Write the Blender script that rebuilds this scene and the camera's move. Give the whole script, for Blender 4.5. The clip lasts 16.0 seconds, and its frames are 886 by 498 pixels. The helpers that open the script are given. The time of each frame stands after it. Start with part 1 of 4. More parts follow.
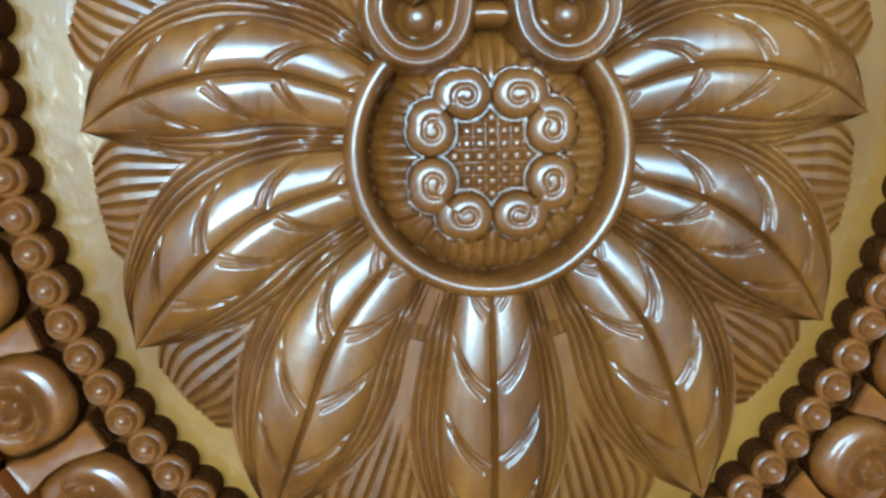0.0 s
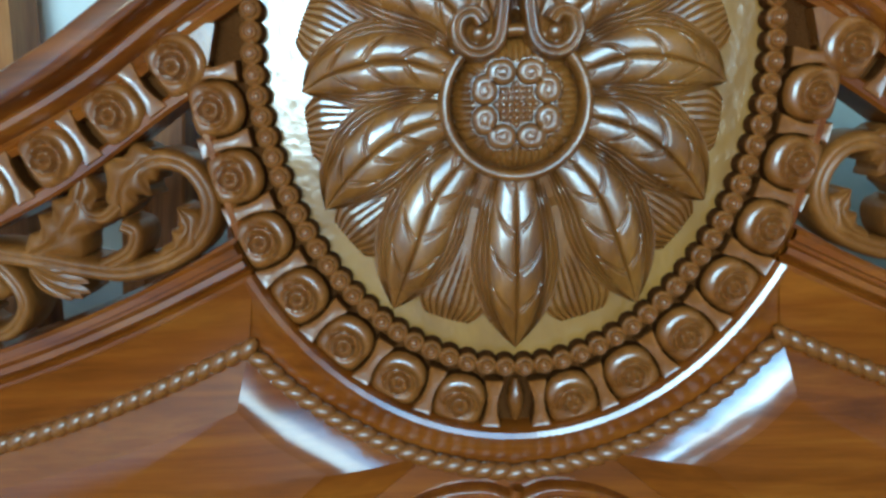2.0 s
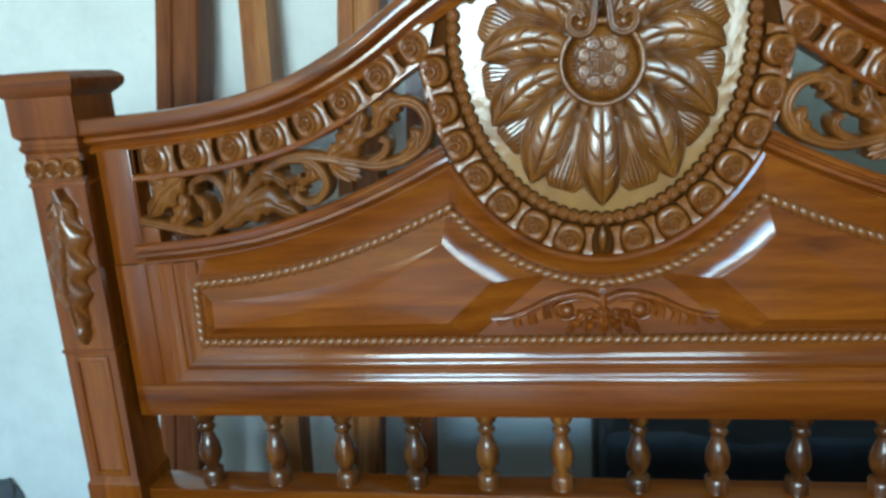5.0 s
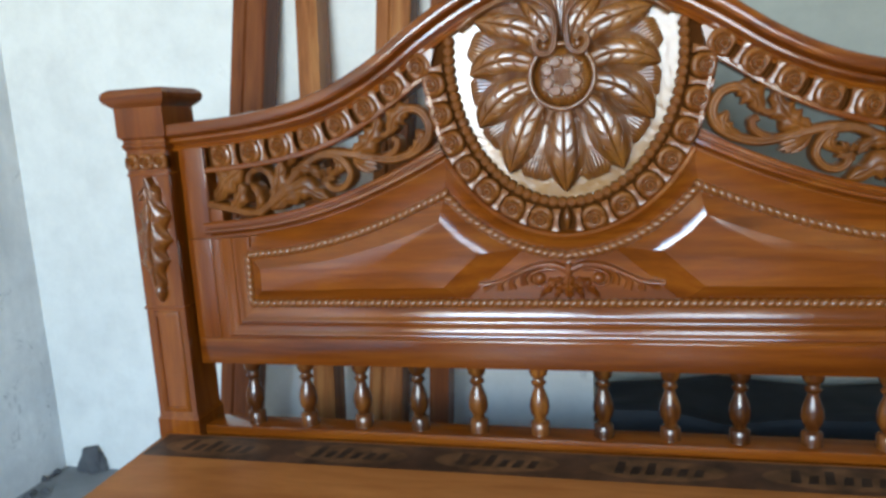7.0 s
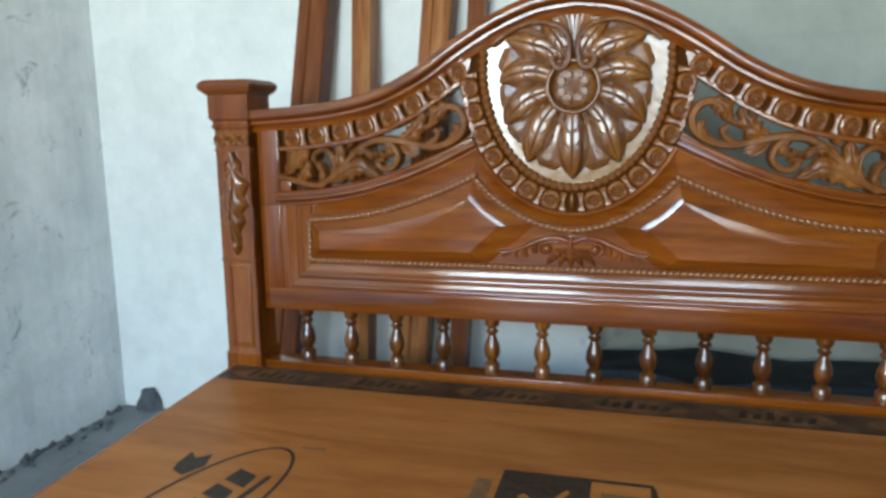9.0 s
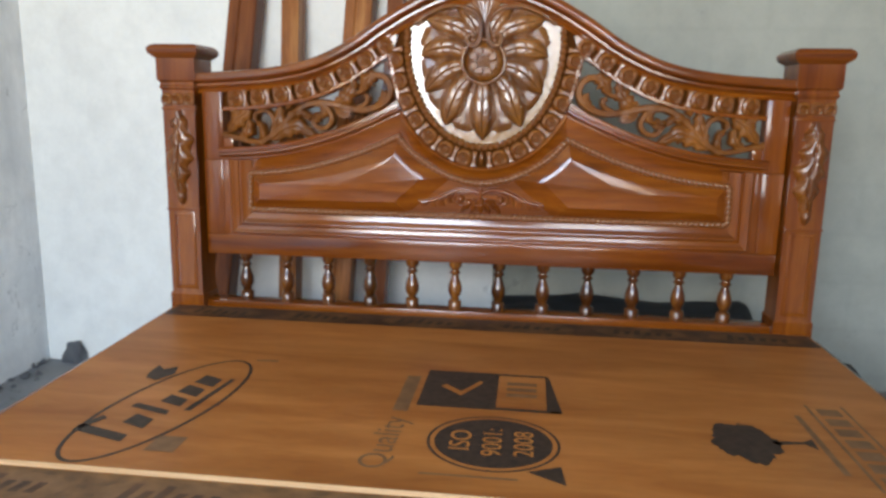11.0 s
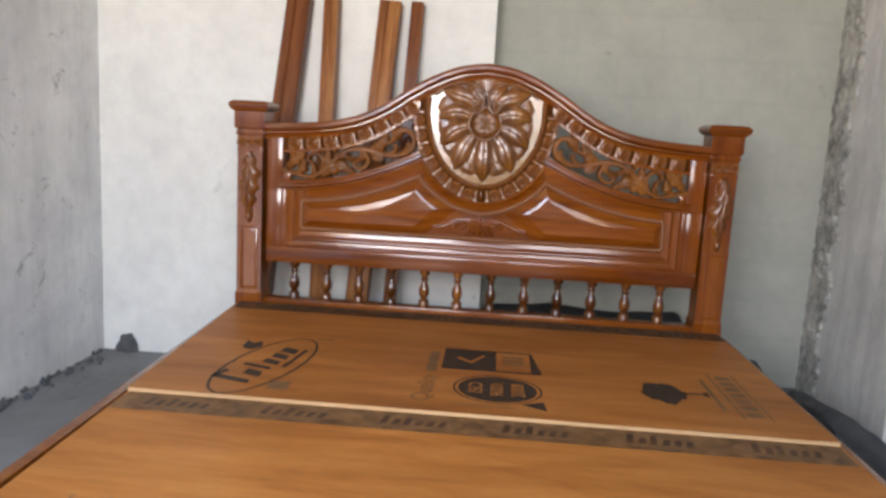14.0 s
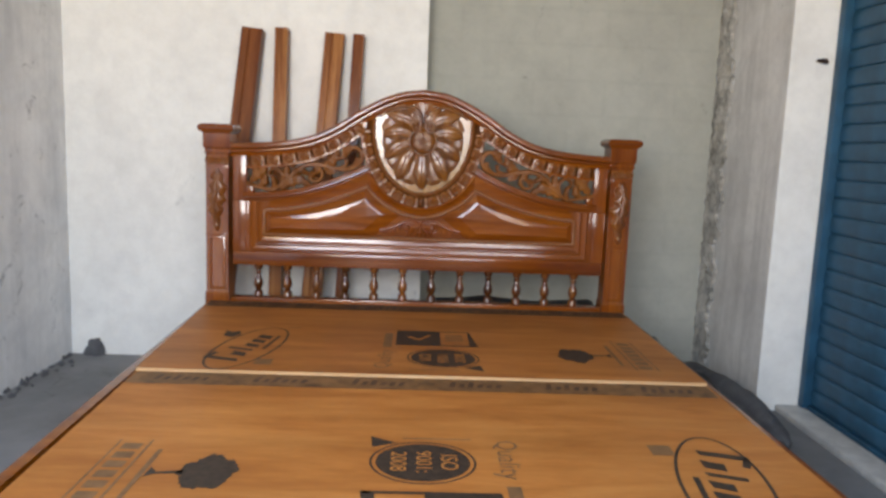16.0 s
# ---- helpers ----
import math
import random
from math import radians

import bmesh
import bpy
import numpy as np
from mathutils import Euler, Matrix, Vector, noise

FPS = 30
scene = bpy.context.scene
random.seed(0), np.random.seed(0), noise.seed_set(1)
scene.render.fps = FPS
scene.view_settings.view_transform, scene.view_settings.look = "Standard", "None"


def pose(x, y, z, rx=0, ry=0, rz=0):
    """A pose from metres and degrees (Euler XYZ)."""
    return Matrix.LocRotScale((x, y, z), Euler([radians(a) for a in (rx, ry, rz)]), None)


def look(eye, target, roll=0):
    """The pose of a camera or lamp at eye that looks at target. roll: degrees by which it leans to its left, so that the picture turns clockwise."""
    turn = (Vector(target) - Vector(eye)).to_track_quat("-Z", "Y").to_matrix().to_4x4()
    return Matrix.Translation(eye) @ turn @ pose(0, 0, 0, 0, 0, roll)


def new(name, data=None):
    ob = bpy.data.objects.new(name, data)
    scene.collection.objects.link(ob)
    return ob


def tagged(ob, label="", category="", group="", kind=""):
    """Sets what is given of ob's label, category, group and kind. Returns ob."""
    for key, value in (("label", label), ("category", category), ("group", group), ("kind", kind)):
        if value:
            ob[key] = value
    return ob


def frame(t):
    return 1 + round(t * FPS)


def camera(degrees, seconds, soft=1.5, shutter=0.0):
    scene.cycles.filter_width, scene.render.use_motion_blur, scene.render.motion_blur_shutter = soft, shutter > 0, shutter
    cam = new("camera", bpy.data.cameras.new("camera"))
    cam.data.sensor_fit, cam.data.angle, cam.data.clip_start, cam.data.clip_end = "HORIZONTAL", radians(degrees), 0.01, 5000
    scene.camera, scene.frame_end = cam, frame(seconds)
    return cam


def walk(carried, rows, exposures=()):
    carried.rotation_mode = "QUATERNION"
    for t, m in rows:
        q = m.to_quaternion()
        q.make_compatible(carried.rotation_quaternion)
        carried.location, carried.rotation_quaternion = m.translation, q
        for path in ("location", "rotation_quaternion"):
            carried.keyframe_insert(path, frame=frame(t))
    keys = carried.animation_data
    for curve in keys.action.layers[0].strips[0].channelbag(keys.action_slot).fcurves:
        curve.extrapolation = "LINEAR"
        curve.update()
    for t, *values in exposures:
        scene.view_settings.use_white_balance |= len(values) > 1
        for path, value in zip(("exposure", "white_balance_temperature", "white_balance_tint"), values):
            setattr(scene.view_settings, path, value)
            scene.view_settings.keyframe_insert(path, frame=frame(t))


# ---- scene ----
cam = camera(62.5, 16.0, soft=3.0)
PATH = [
    (0, (-0.043, -0.361, 1.236), (0.072, 1.6, 0.856), -1.3),
    (0.5, (-0.039, -0.42, 1.238), (0.033, 1.541, 0.854), -1.8),
    (1, (-0.043, -0.497, 1.236), (0.001, 1.459, 0.821), -1.5),
    (1.5, (-0.052, -0.589, 1.224), (-0.035, 1.369, 0.815), -1.1),
    (2, (-0.067, -0.674, 1.229), (-0.068, 1.28, 0.8), -1.5),
    (2.5, (-0.068, -0.758, 1.225), (-0.118, 1.187, 0.762), -1.3),
    (3, (-0.086, -0.846, 1.234), (-0.168, 1.091, 0.74), -2.3),
    (3.5, (-0.092, -0.926, 1.223), (-0.175, 1.016, 0.754), -2.4),
    (4, (-0.092, -1.028, 1.222), (-0.189, 0.915, 0.755), -4.0),
    (4.5, (-0.108, -1.129, 1.235), (-0.298, 0.797, 0.73), -4.0),
    (7, (0.114, -1.516, 1.135), (-0.369, 0.395, 0.799), -3.5),
    (7.5, (0.131, -1.592, 1.136), (-0.352, 0.315, 0.774), -3.1),
    (8, (0.166, -1.644, 1.134), (-0.315, 0.26, 0.753), -2.9),
    (8.5, (0.18, -1.761, 1.14), (-0.383, 0.127, 0.799), -1.8),
    (9, (0.17, -1.887, 1.13), (-0.349, 0.014, 0.789), -0.8),
    (9.5, (0.148, -2.027, 1.106), (-0.282, -0.098, 0.697), -0.5),
    (11.8, (0.152, -2.353, 1.077), (-0.051, -0.396, 0.722), 1.4),
    (12, (0.143, -2.394, 1.094), (-0.061, -0.435, 0.747), 1.3),
    (12.5, (0.109, -2.501, 1.104), (0.002, -0.528, 0.793), 1.8),
    (13, (0.048, -2.667, 1.131), (-0.018, -0.692, 0.823), 2.2),
    (13.5, (0.047, -2.825, 1.152), (0.006, -0.849, 0.847), 3.2),
    (14, (0.047, -2.97, 1.169), (-0.079, -0.999, 0.856), 3.1),
    (14.5, (0.02, -3.082, 1.181), (-0.054, -1.106, 0.878), 3.7),
    (15, (-0.005, -3.203, 1.178), (-0.022, -1.228, 0.867), 3.9),
    (15.5, (-0.028, -3.357, 1.185), (0.022, -1.376, 0.91), 4.1),
    (16, (-0.009, -3.465, 1.189), (0.061, -1.485, 0.913), 2.2),
]
EXPOSURES = [(0.0, 0.1, 4550, -13), (2.0, -0.35, 4600, -15), (3.5, -0.43, 4620, -20), (4.7, -0.4, 5150, -15), (7.0, -0.33, 5800, 5), (8.5, -0.28, 5800, 4), (9.5, -0.5, 5800, -2), (12.0, -0.3, 6850, 22), (13.0, -0.40, 6900, 22), (14.4, -0.52, 6950, 21), (16.0, -0.58, 6950, 20)]
walk(cam, [(t, look(eye, target, roll)) for t, eye, target, roll in PATH], EXPOSURES)

# ---- world, daylight and exposure ----
world = bpy.data.worlds.new("sky")
scene.world = world
world.use_nodes = True
wn = world.node_tree.nodes
sky = wn.new("ShaderNodeTexSky")
sky.sky_type, sky.sun_disc = "NISHITA", False
sky.sun_elevation, sky.sun_rotation = radians(48), radians(200)
world.node_tree.links.new(sky.outputs[0], wn["Background"].inputs[0])
wn["Background"].inputs[1].default_value = 0.12

sun = new("sun", bpy.data.lights.new("sun", "SUN"))
sun.data.energy, sun.data.angle, sun.data.color = 1.2, radians(12), (1.0, 0.95, 0.87)
sun.matrix_world = look((1.5, -8.0, 9.0), (0, -6.5, 0))

Z0 = -0.06                                   # floor level
# last pair: x span of an invented block that cuts the doorway light
OPEN_L, OPEN_R, OPEN_TOP, SOUTH, LIGHT_BLOCK = -1.45, 1.25, 2.55, -4.2, (-0.28, 0.30)
LIGHT_BLOCK_TOP = 1.75
for a, b, LOW, gain in ((OPEN_L, LIGHT_BLOCK[0], 0.70, 1.34), (LIGHT_BLOCK[1], OPEN_R, 0.70, 0.66), (LIGHT_BLOCK[0], LIGHT_BLOCK[1], LIGHT_BLOCK_TOP, 1.0)):
    # bluish light of the sky falls in downwards, warmer light off the ground outside comes in upwards
    for rise, share, tone in ((-5.2, 0.80, (0.53, 0.85, 1.24)), (5.2, 0.78, (1.32, 1.06, 0.64))):
        door_light = new("door_daylight", bpy.data.lights.new("door_daylight", "AREA"))
        door_light.data.shape, door_light.data.size, door_light.data.size_y = "RECTANGLE", b - a - 0.04, OPEN_TOP - LOW - 0.04
        door_light.data.energy, door_light.data.color = gain * share * 62 * (b - a) * (OPEN_TOP - LOW), tone
        door_light.matrix_world = look(((a + b) / 2, SOUTH - 0.1, (OPEN_TOP + LOW) / 2), ((a + b) / 2, 0, (OPEN_TOP + LOW) / 2 + rise))


# ---- materials ----
def material(name, rough=0.5, spec=0.5, coat=0.0, coat_rough=0.1, metal=0.0):
    m = bpy.data.materials.new(name)
    m.use_nodes = True
    b = m.node_tree.nodes["Principled BSDF"]
    b.inputs["Roughness"].default_value = rough
    b.inputs["Specular IOR Level"].default_value = spec
    b.inputs["Coat Weight"].default_value = coat
    b.inputs["Coat Roughness"].default_value = coat_rough
    b.inputs["Metallic"].default_value = metal
    return m, m.node_tree, b


def node(nt, kind, ins=None, **attrs):
    n = nt.nodes.new(kind)
    for k, v in attrs.items():
        setattr(n, k, v)
    for k, v in (ins or {}).items():
        if isinstance(v, bpy.types.NodeSocket):
            nt.links.new(v, n.inputs[k])
        else:
            n.inputs[k].default_value = v
    return n


def ramp(nt, fac, stops):
    r = nt.nodes.new("ShaderNodeValToRGB")
    e = r.color_ramp.elements
    while len(e) < len(stops):
        e.new(0.5)
    for el, (p, c) in zip(e, stops):
        el.position, el.color = p, (*c, 1) if len(c) == 3 else c
    nt.links.new(fac, r.inputs[0])
    return r.outputs[0]


def grey(v):
    return (v, v, v)


def coords(nt, scale, rot=(0, 0, 0)):
    tc = nt.nodes.new("ShaderNodeTexCoord")
    return node(nt, "ShaderNodeMapping", {0: tc.outputs["Object"], "Scale": scale, "Rotation": rot}).outputs[0]


def mix(nt, fac, a, b, mode="MIX"):
    m = nt.nodes.new("ShaderNodeMix")
    m.data_type, m.blend_type = "RGBA", mode
    for i, v in ((0, fac), (6, a), (7, b)):
        if isinstance(v, bpy.types.NodeSocket):
            nt.links.new(v, m.inputs[i])
        else:
            m.inputs[i].default_value = v if i == 0 else (*v, 1)
    return m.outputs[2]


def wood(name, dark, mid, light, grain, rough=0.32, coat=1.0, coat_rough=0.11, streak=0.26, bump=0.05, seed=0.0, vary=0.0, spec=0.05, planks=0.0, coat_ior=1.52):
    """Grain runs along the axis with the smallest number in grain."""
    m, nt, b = material(name, rough, spec, coat, coat_rough)
    b.inputs["Coat IOR"].default_value = coat_ior
    co = coords(nt, grain)
    warp = node(nt, "ShaderNodeTexNoise", {"Vector": co, "Scale": 0.7, "Detail": 3.0, "W": seed}, noise_dimensions="4D")
    big = node(nt, "ShaderNodeTexNoise", {"Vector": co, "Scale": 1.3, "Detail": 6.0, "Roughness": 0.62, "Distortion": 0.8, "W": seed + 3}, noise_dimensions="4D")
    fine = node(nt, "ShaderNodeTexNoise", {"Vector": co, "Scale": 9.0, "Detail": 4.0, "Roughness": 0.7, "W": seed}, noise_dimensions="4D")
    col = ramp(nt, big.outputs[0], [(0.30, dark), (0.48, mid), (0.66, light)])
    lines = ramp(nt, fine.outputs[0], [(0.35, grey(1 - streak)), (0.6, grey(1.0))])
    col = mix(nt, 0.8, col, lines, "MULTIPLY")
    col = mix(nt, 0.5, col, ramp(nt, warp.outputs[0], [(0.35, grey(0.6)), (0.65, grey(1.0))]), "MULTIPLY")
    if planks:                                   # boards glued edge to edge, each a little lighter or darker
        sep = node(nt, "ShaderNodeSeparateXYZ", {0: coords(nt, (1, 1, 1))})
        wob = node(nt, "ShaderNodeMath", {0: sep.outputs[2], 1: 1 / planks}, operation="MULTIPLY")
        flo = node(nt, "ShaderNodeMath", {0: wob.outputs[0]}, operation="FLOOR")
        rnd_n = node(nt, "ShaderNodeTexWhiteNoise", {"W": flo.outputs[0]}, noise_dimensions="1D")
        col = mix(nt, 1.0, col, ramp(nt, rnd_n.outputs[0], [(0.0, (0.80, 0.76, 0.72)), (0.5, grey(0.95)), (1.0, (1.12, 1.18, 1.22))]), "MULTIPLY")
    if vary:
        info = nt.nodes.new("ShaderNodeObjectInfo")
        col = mix(nt, 1.0, col, ramp(nt, info.outputs["Random"], [(0.0, grey(1 - vary)), (0.5, grey(1.0)), (1.0, grey(1.0 + vary))]), "MULTIPLY")
    nt.links.new(col, b.inputs["Base Color"])
    bp = node(nt, "ShaderNodeBump", {"Height": fine.outputs[0], "Strength": bump, "Distance": 0.002})
    nt.links.new(bp.outputs[0], b.inputs["Normal"])
    wave = node(nt, "ShaderNodeTexNoise", {"Vector": coords(nt, (1, 1, 1)), "Scale": 45.0, "Detail": 2.0})
    cb = node(nt, "ShaderNodeBump", {"Height": wave.outputs[0], "Strength": 0.06, "Distance": 0.002})
    nt.links.new(cb.outputs[0], b.inputs["Coat Normal"])
    if coat > 0.5:                               # dust and rubbed patches in the lacquer
        dust = node(nt, "ShaderNodeTexNoise", {"Vector": coords(nt, (1, 1, 1)), "Scale": 7.0, "Detail": 7.0, "Roughness": 0.7})
        nt.links.new(ramp(nt, dust.outputs[0], [(0.35, grey(coat_rough * 0.75)), (0.7, grey(coat_rough * 1.7))]), b.inputs["Coat Roughness"])
    return m


D, M, L = (0.112, 0.0252, 0.0018), (0.194, 0.0455, 0.0026), (0.264, 0.0730, 0.0050)
TEAK = wood("lacquered_teak", D, M, L, (1.5, 22, 22), streak=0.17, planks=0.131)
TEAK_UP = wood("lacquered_teak_upright", D, M, L, (22, 22, 1.5), streak=0.17, seed=4)
TEAK_CARVED = wood("lacquered_teak_carved", (0.095, 0.0265, 0.0034), (0.185, 0.0555, 0.0072), (0.270, 0.092, 0.0138), (14, 14, 5), coat_rough=0.22, seed=8, coat_ior=1.62)
TEAK_FRET = wood("dusty_teak_fret", (0.105, 0.032, 0.0048), (0.190, 0.062, 0.0090), (0.265, 0.096, 0.0165), (14, 14, 5), coat=0.45, coat_rough=0.34, seed=8)
TEAK_FLOWER = wood("lacquered_teak_flower", (0.105, 0.0335, 0.0042), (0.200, 0.0680, 0.0090), (0.295, 0.114, 0.0175), (14, 14, 5), coat_rough=0.21, seed=8, coat_ior=1.74)
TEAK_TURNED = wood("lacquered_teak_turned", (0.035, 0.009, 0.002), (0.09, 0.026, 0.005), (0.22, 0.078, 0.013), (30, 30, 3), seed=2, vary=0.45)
PLY = wood("plywood_face", (0.35, 0.118, 0.027), (0.46, 0.170, 0.040), (0.55, 0.225, 0.058), (1.6, 9, 9), rough=0.5, coat=0.12, coat_rough=0.3, streak=0.12, bump=0.03, seed=6)
# second PLY with the headboard's red reflection mixed into its colour
PLY_RED_BOUNCE = wood("plywood_face_red_bounce", (0.30, 0.098, 0.022), (0.40, 0.145, 0.035), (0.48, 0.190, 0.050), (1.6, 9, 9), rough=0.45, coat=0.15, coat_rough=0.3, streak=0.12, bump=0.03, seed=16)
PLY_EDGE = wood("plywood_edge", (0.42, 0.23, 0.10), (0.62, 0.38, 0.19), (0.72, 0.48, 0.26), (2, 2, 160), rough=0.6, coat=0.0, streak=0.3, seed=9)
RAW = wood("sawn_timber", (0.14, 0.046, 0.014), (0.29, 0.105, 0.031), (0.44, 0.195, 0.062), (20, 20, 1.6), rough=0.5, coat=0.25, coat_rough=0.25, seed=11, vary=0.3)
RAW_DARK = wood("dark_timber", (0.08, 0.023, 0.008), (0.175, 0.052, 0.016), (0.26, 0.086, 0.026), (20, 20, 1.6), rough=0.5, coat=0.3, coat_rough=0.2, seed=13)


def ground_material():
    """The tooled, gilt-looking flat ground behind the flower: thick lacquer over a stippled surface."""
    m, nt, b = material("tooled_teak_ground", 0.36, 0.15, 1.0, 0.18)
    co = coords(nt, (9, 9, 5))
    n = node(nt, "ShaderNodeTexNoise", {"Vector": co, "Scale": 2.0, "Detail": 5.0})
    nt.links.new(ramp(nt, n.outputs[0], [(0.3, (0.200, 0.082, 0.009)), (0.65, (0.300, 0.138, 0.017))]), b.inputs["Base Color"])
    b.inputs["Coat IOR"].default_value = 1.67
    pits = node(nt, "ShaderNodeTexNoise", {"Vector": coords(nt, (1, 1, 0.8)), "Scale": 62.0, "Detail": 3.0})
    bp = node(nt, "ShaderNodeBump", {"Height": pits.outputs[0], "Strength": 0.26, "Distance": 0.004})
    nt.links.new(bp.outputs[0], b.inputs["Normal"])
    nt.links.new(bp.outputs[0], b.inputs["Coat Normal"])
    return m


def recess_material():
    """Floor of the carved borders: stippled with a punch, so it hardly shines; its darker colour paints in shade."""
    m, nt, b = material("stippled_shaded_teak_recess", 0.7, 0.04, 0.0, 0.35)
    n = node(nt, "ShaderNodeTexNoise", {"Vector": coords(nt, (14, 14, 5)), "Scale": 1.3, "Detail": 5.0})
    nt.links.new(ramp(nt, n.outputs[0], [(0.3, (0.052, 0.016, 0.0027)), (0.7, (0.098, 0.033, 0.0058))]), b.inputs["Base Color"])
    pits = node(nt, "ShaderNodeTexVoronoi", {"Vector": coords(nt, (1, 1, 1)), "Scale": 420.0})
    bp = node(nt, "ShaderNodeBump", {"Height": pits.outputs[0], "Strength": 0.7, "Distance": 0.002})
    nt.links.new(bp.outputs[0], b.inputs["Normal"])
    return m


GROUND = ground_material()
RECESS_SHADE = recess_material()


def plaster(name, base, stain, dark, stain_at=0.55, rough=0.85, bump=0.25, scale=1.0, patch=0.66, courses=0.0, runs=0.0):
    m, nt, b = material(name, rough, 0.25)
    co = coords(nt, (scale, scale, scale))
    n1 = node(nt, "ShaderNodeTexNoise", {"Vector": co, "Scale": 1.6, "Detail": 8.0, "Roughness": 0.62, "Distortion": 0.4})
    n2 = node(nt, "ShaderNodeTexNoise", {"Vector": co, "Scale": 11.0, "Detail": 6.0, "Roughness": 0.7})
    n3 = node(nt, "ShaderNodeTexNoise", {"Vector": co, "Scale": 4.2, "Detail": 9.0, "Roughness": 0.75, "Distortion": 1.2})
    col = mix(nt, ramp(nt, n1.outputs[0], [(stain_at - 0.12, grey(0)), (stain_at + 0.14, grey(1))]), base, stain)
    col = mix(nt, ramp(nt, n3.outputs[0], [(patch, grey(0)), (patch + 0.09, grey(0.75))]), col, dark)
    col = mix(nt, 0.5, col, ramp(nt, n2.outputs[0], [(0.3, grey(0.8)), (0.6, grey(1.0))]), "MULTIPLY")
    if courses:                                  # block courses showing faintly through the render
        tc = coords(nt, (1, 1, 1), (math.pi / 2, 0, 0))
        br = node(nt, "ShaderNodeTexBrick", {"Vector": tc, "Color1": (1, 1, 1, 1), "Color2": (0.93, 0.94, 0.92, 1), "Mortar": (0.86, 0.87, 0.86, 1), "Scale": 1.0, "Mortar Size": 0.02, "Mortar Smooth": 1.0, "Brick Width": 0.42, "Row Height": 0.2})
        col = mix(nt, courses, col, br.outputs[0], "MULTIPLY")
    if runs:                                     # rain marks and trowel streaks that run down the wall
        n4 = node(nt, "ShaderNodeTexNoise", {"Vector": coords(nt, (7, 7, 0.8)), "Scale": 1.7, "Detail": 6.0, "Roughness": 0.6})
        col = mix(nt, runs, col, ramp(nt, n4.outputs[0], [(0.36, (0.55, 0.56, 0.56)), (0.58, grey(1.0))]), "MULTIPLY")
    nt.links.new(col, b.inputs["Base Color"])
    h = mix(nt, 0.5, n2.outputs[1], n3.outputs[1])
    bp = node(nt, "ShaderNodeBump", {"Height": h, "Strength": bump, "Distance": 0.02})
    nt.links.new(bp.outputs[0], b.inputs["Normal"])
    return m


WHITEWASH = plaster("whitewashed_plaster", (0.80, 0.81, 0.77), (0.70, 0.71, 0.68), (0.42, 0.43, 0.42), 0.58)
SIDE_WASH = plaster("worn_whitewash", (0.85, 0.86, 0.85), (0.62, 0.64, 0.65), (0.15, 0.16, 0.17), 0.52, bump=0.5, patch=0.585, runs=0.2)
CEMENT = plaster("bare_cement_render", (0.43, 0.44, 0.385), (0.36, 0.37, 0.325), (0.25, 0.26, 0.23), 0.52, bump=0.2, courses=0.36, patch=0.61)
PIER_MAT = plaster("weathered_cement", (0.70, 0.70, 0.67), (0.56, 0.56, 0.54), (0.13, 0.13, 0.12), 0.5, scale=1.9, patch=0.64, runs=0.38)
CHIPPED = plaster("chipped_rough_concrete", (0.60, 0.59, 0.54), (0.20, 0.20, 0.18), (0.05, 0.05, 0.045), 0.53, bump=1.0, scale=7.5, patch=0.58)
FLOOR_MAT = plaster("cement_floor", (0.25, 0.255, 0.26), (0.17, 0.175, 0.18), (0.06, 0.062, 0.065), 0.5, rough=0.7, patch=0.60)
CEIL_MAT = plaster("ceiling_cement", (0.16, 0.158, 0.15), (0.13, 0.128, 0.12), (0.09, 0.088, 0.085), 0.55)
DIRT = plaster("outdoor_earth", (0.33, 0.29, 0.23), (0.25, 0.22, 0.17), (0.16, 0.14, 0.11), 0.5)
RUBBLE = plaster("rubble", (0.13, 0.135, 0.14), (0.09, 0.09, 0.10), (0.04, 0.04, 0.045), 0.5, bump=0.8, scale=6)


def plain(name, col, rough=0.6, vary=0.25, scale=30.0, metal=0.0):
    m, nt, b = material(name, rough, 0.4, metal=metal)
    n = node(nt, "ShaderNodeTexNoise", {"Vector": coords(nt, (1, 1, 1)), "Scale": scale, "Detail": 5.0})
    lo, hi = [c * (1 - vary) for c in col], [min(1, c * (1 + vary)) for c in col]
    nt.links.new(ramp(nt, n.outputs[0], [(0.3, lo), (0.7, hi)]), b.inputs["Base Color"])
    return m


INK = plain("brown_black_ink", (0.035, 0.022, 0.014), 0.6, 0.4, 60)
INK_FADED = plain("faded_brown_ink", (0.17, 0.085, 0.034), 0.6, 0.25, 25)
INK_STRIP = plain("dark_brown_strip_ink", (0.070, 0.031, 0.014), 0.55, 0.6, 22)
INK_STRIP_WORN = plain("worn_brown_strip_ink", (0.150, 0.072, 0.026), 0.55, 0.5, 22)
STRIP_PALE = plain("pale_brown_strip_mark", (0.125, 0.058, 0.022), 0.55, 0.5, 22)
STRIP_DARK = plain("dark_strip_mark", (0.030, 0.015, 0.008), 0.55, 0.5, 24)
SHUTTER = plain("blue_painted_steel", (0.014, 0.070, 0.125), 0.45, 0.4, 6)
BLACK_BAG = plain("black_plastic_sack", (0.016, 0.018, 0.022), 0.6, 0.4, 12)
GAP_DARK = plain("dark_groove", (0.03, 0.015, 0.008), 0.7, 0.3)


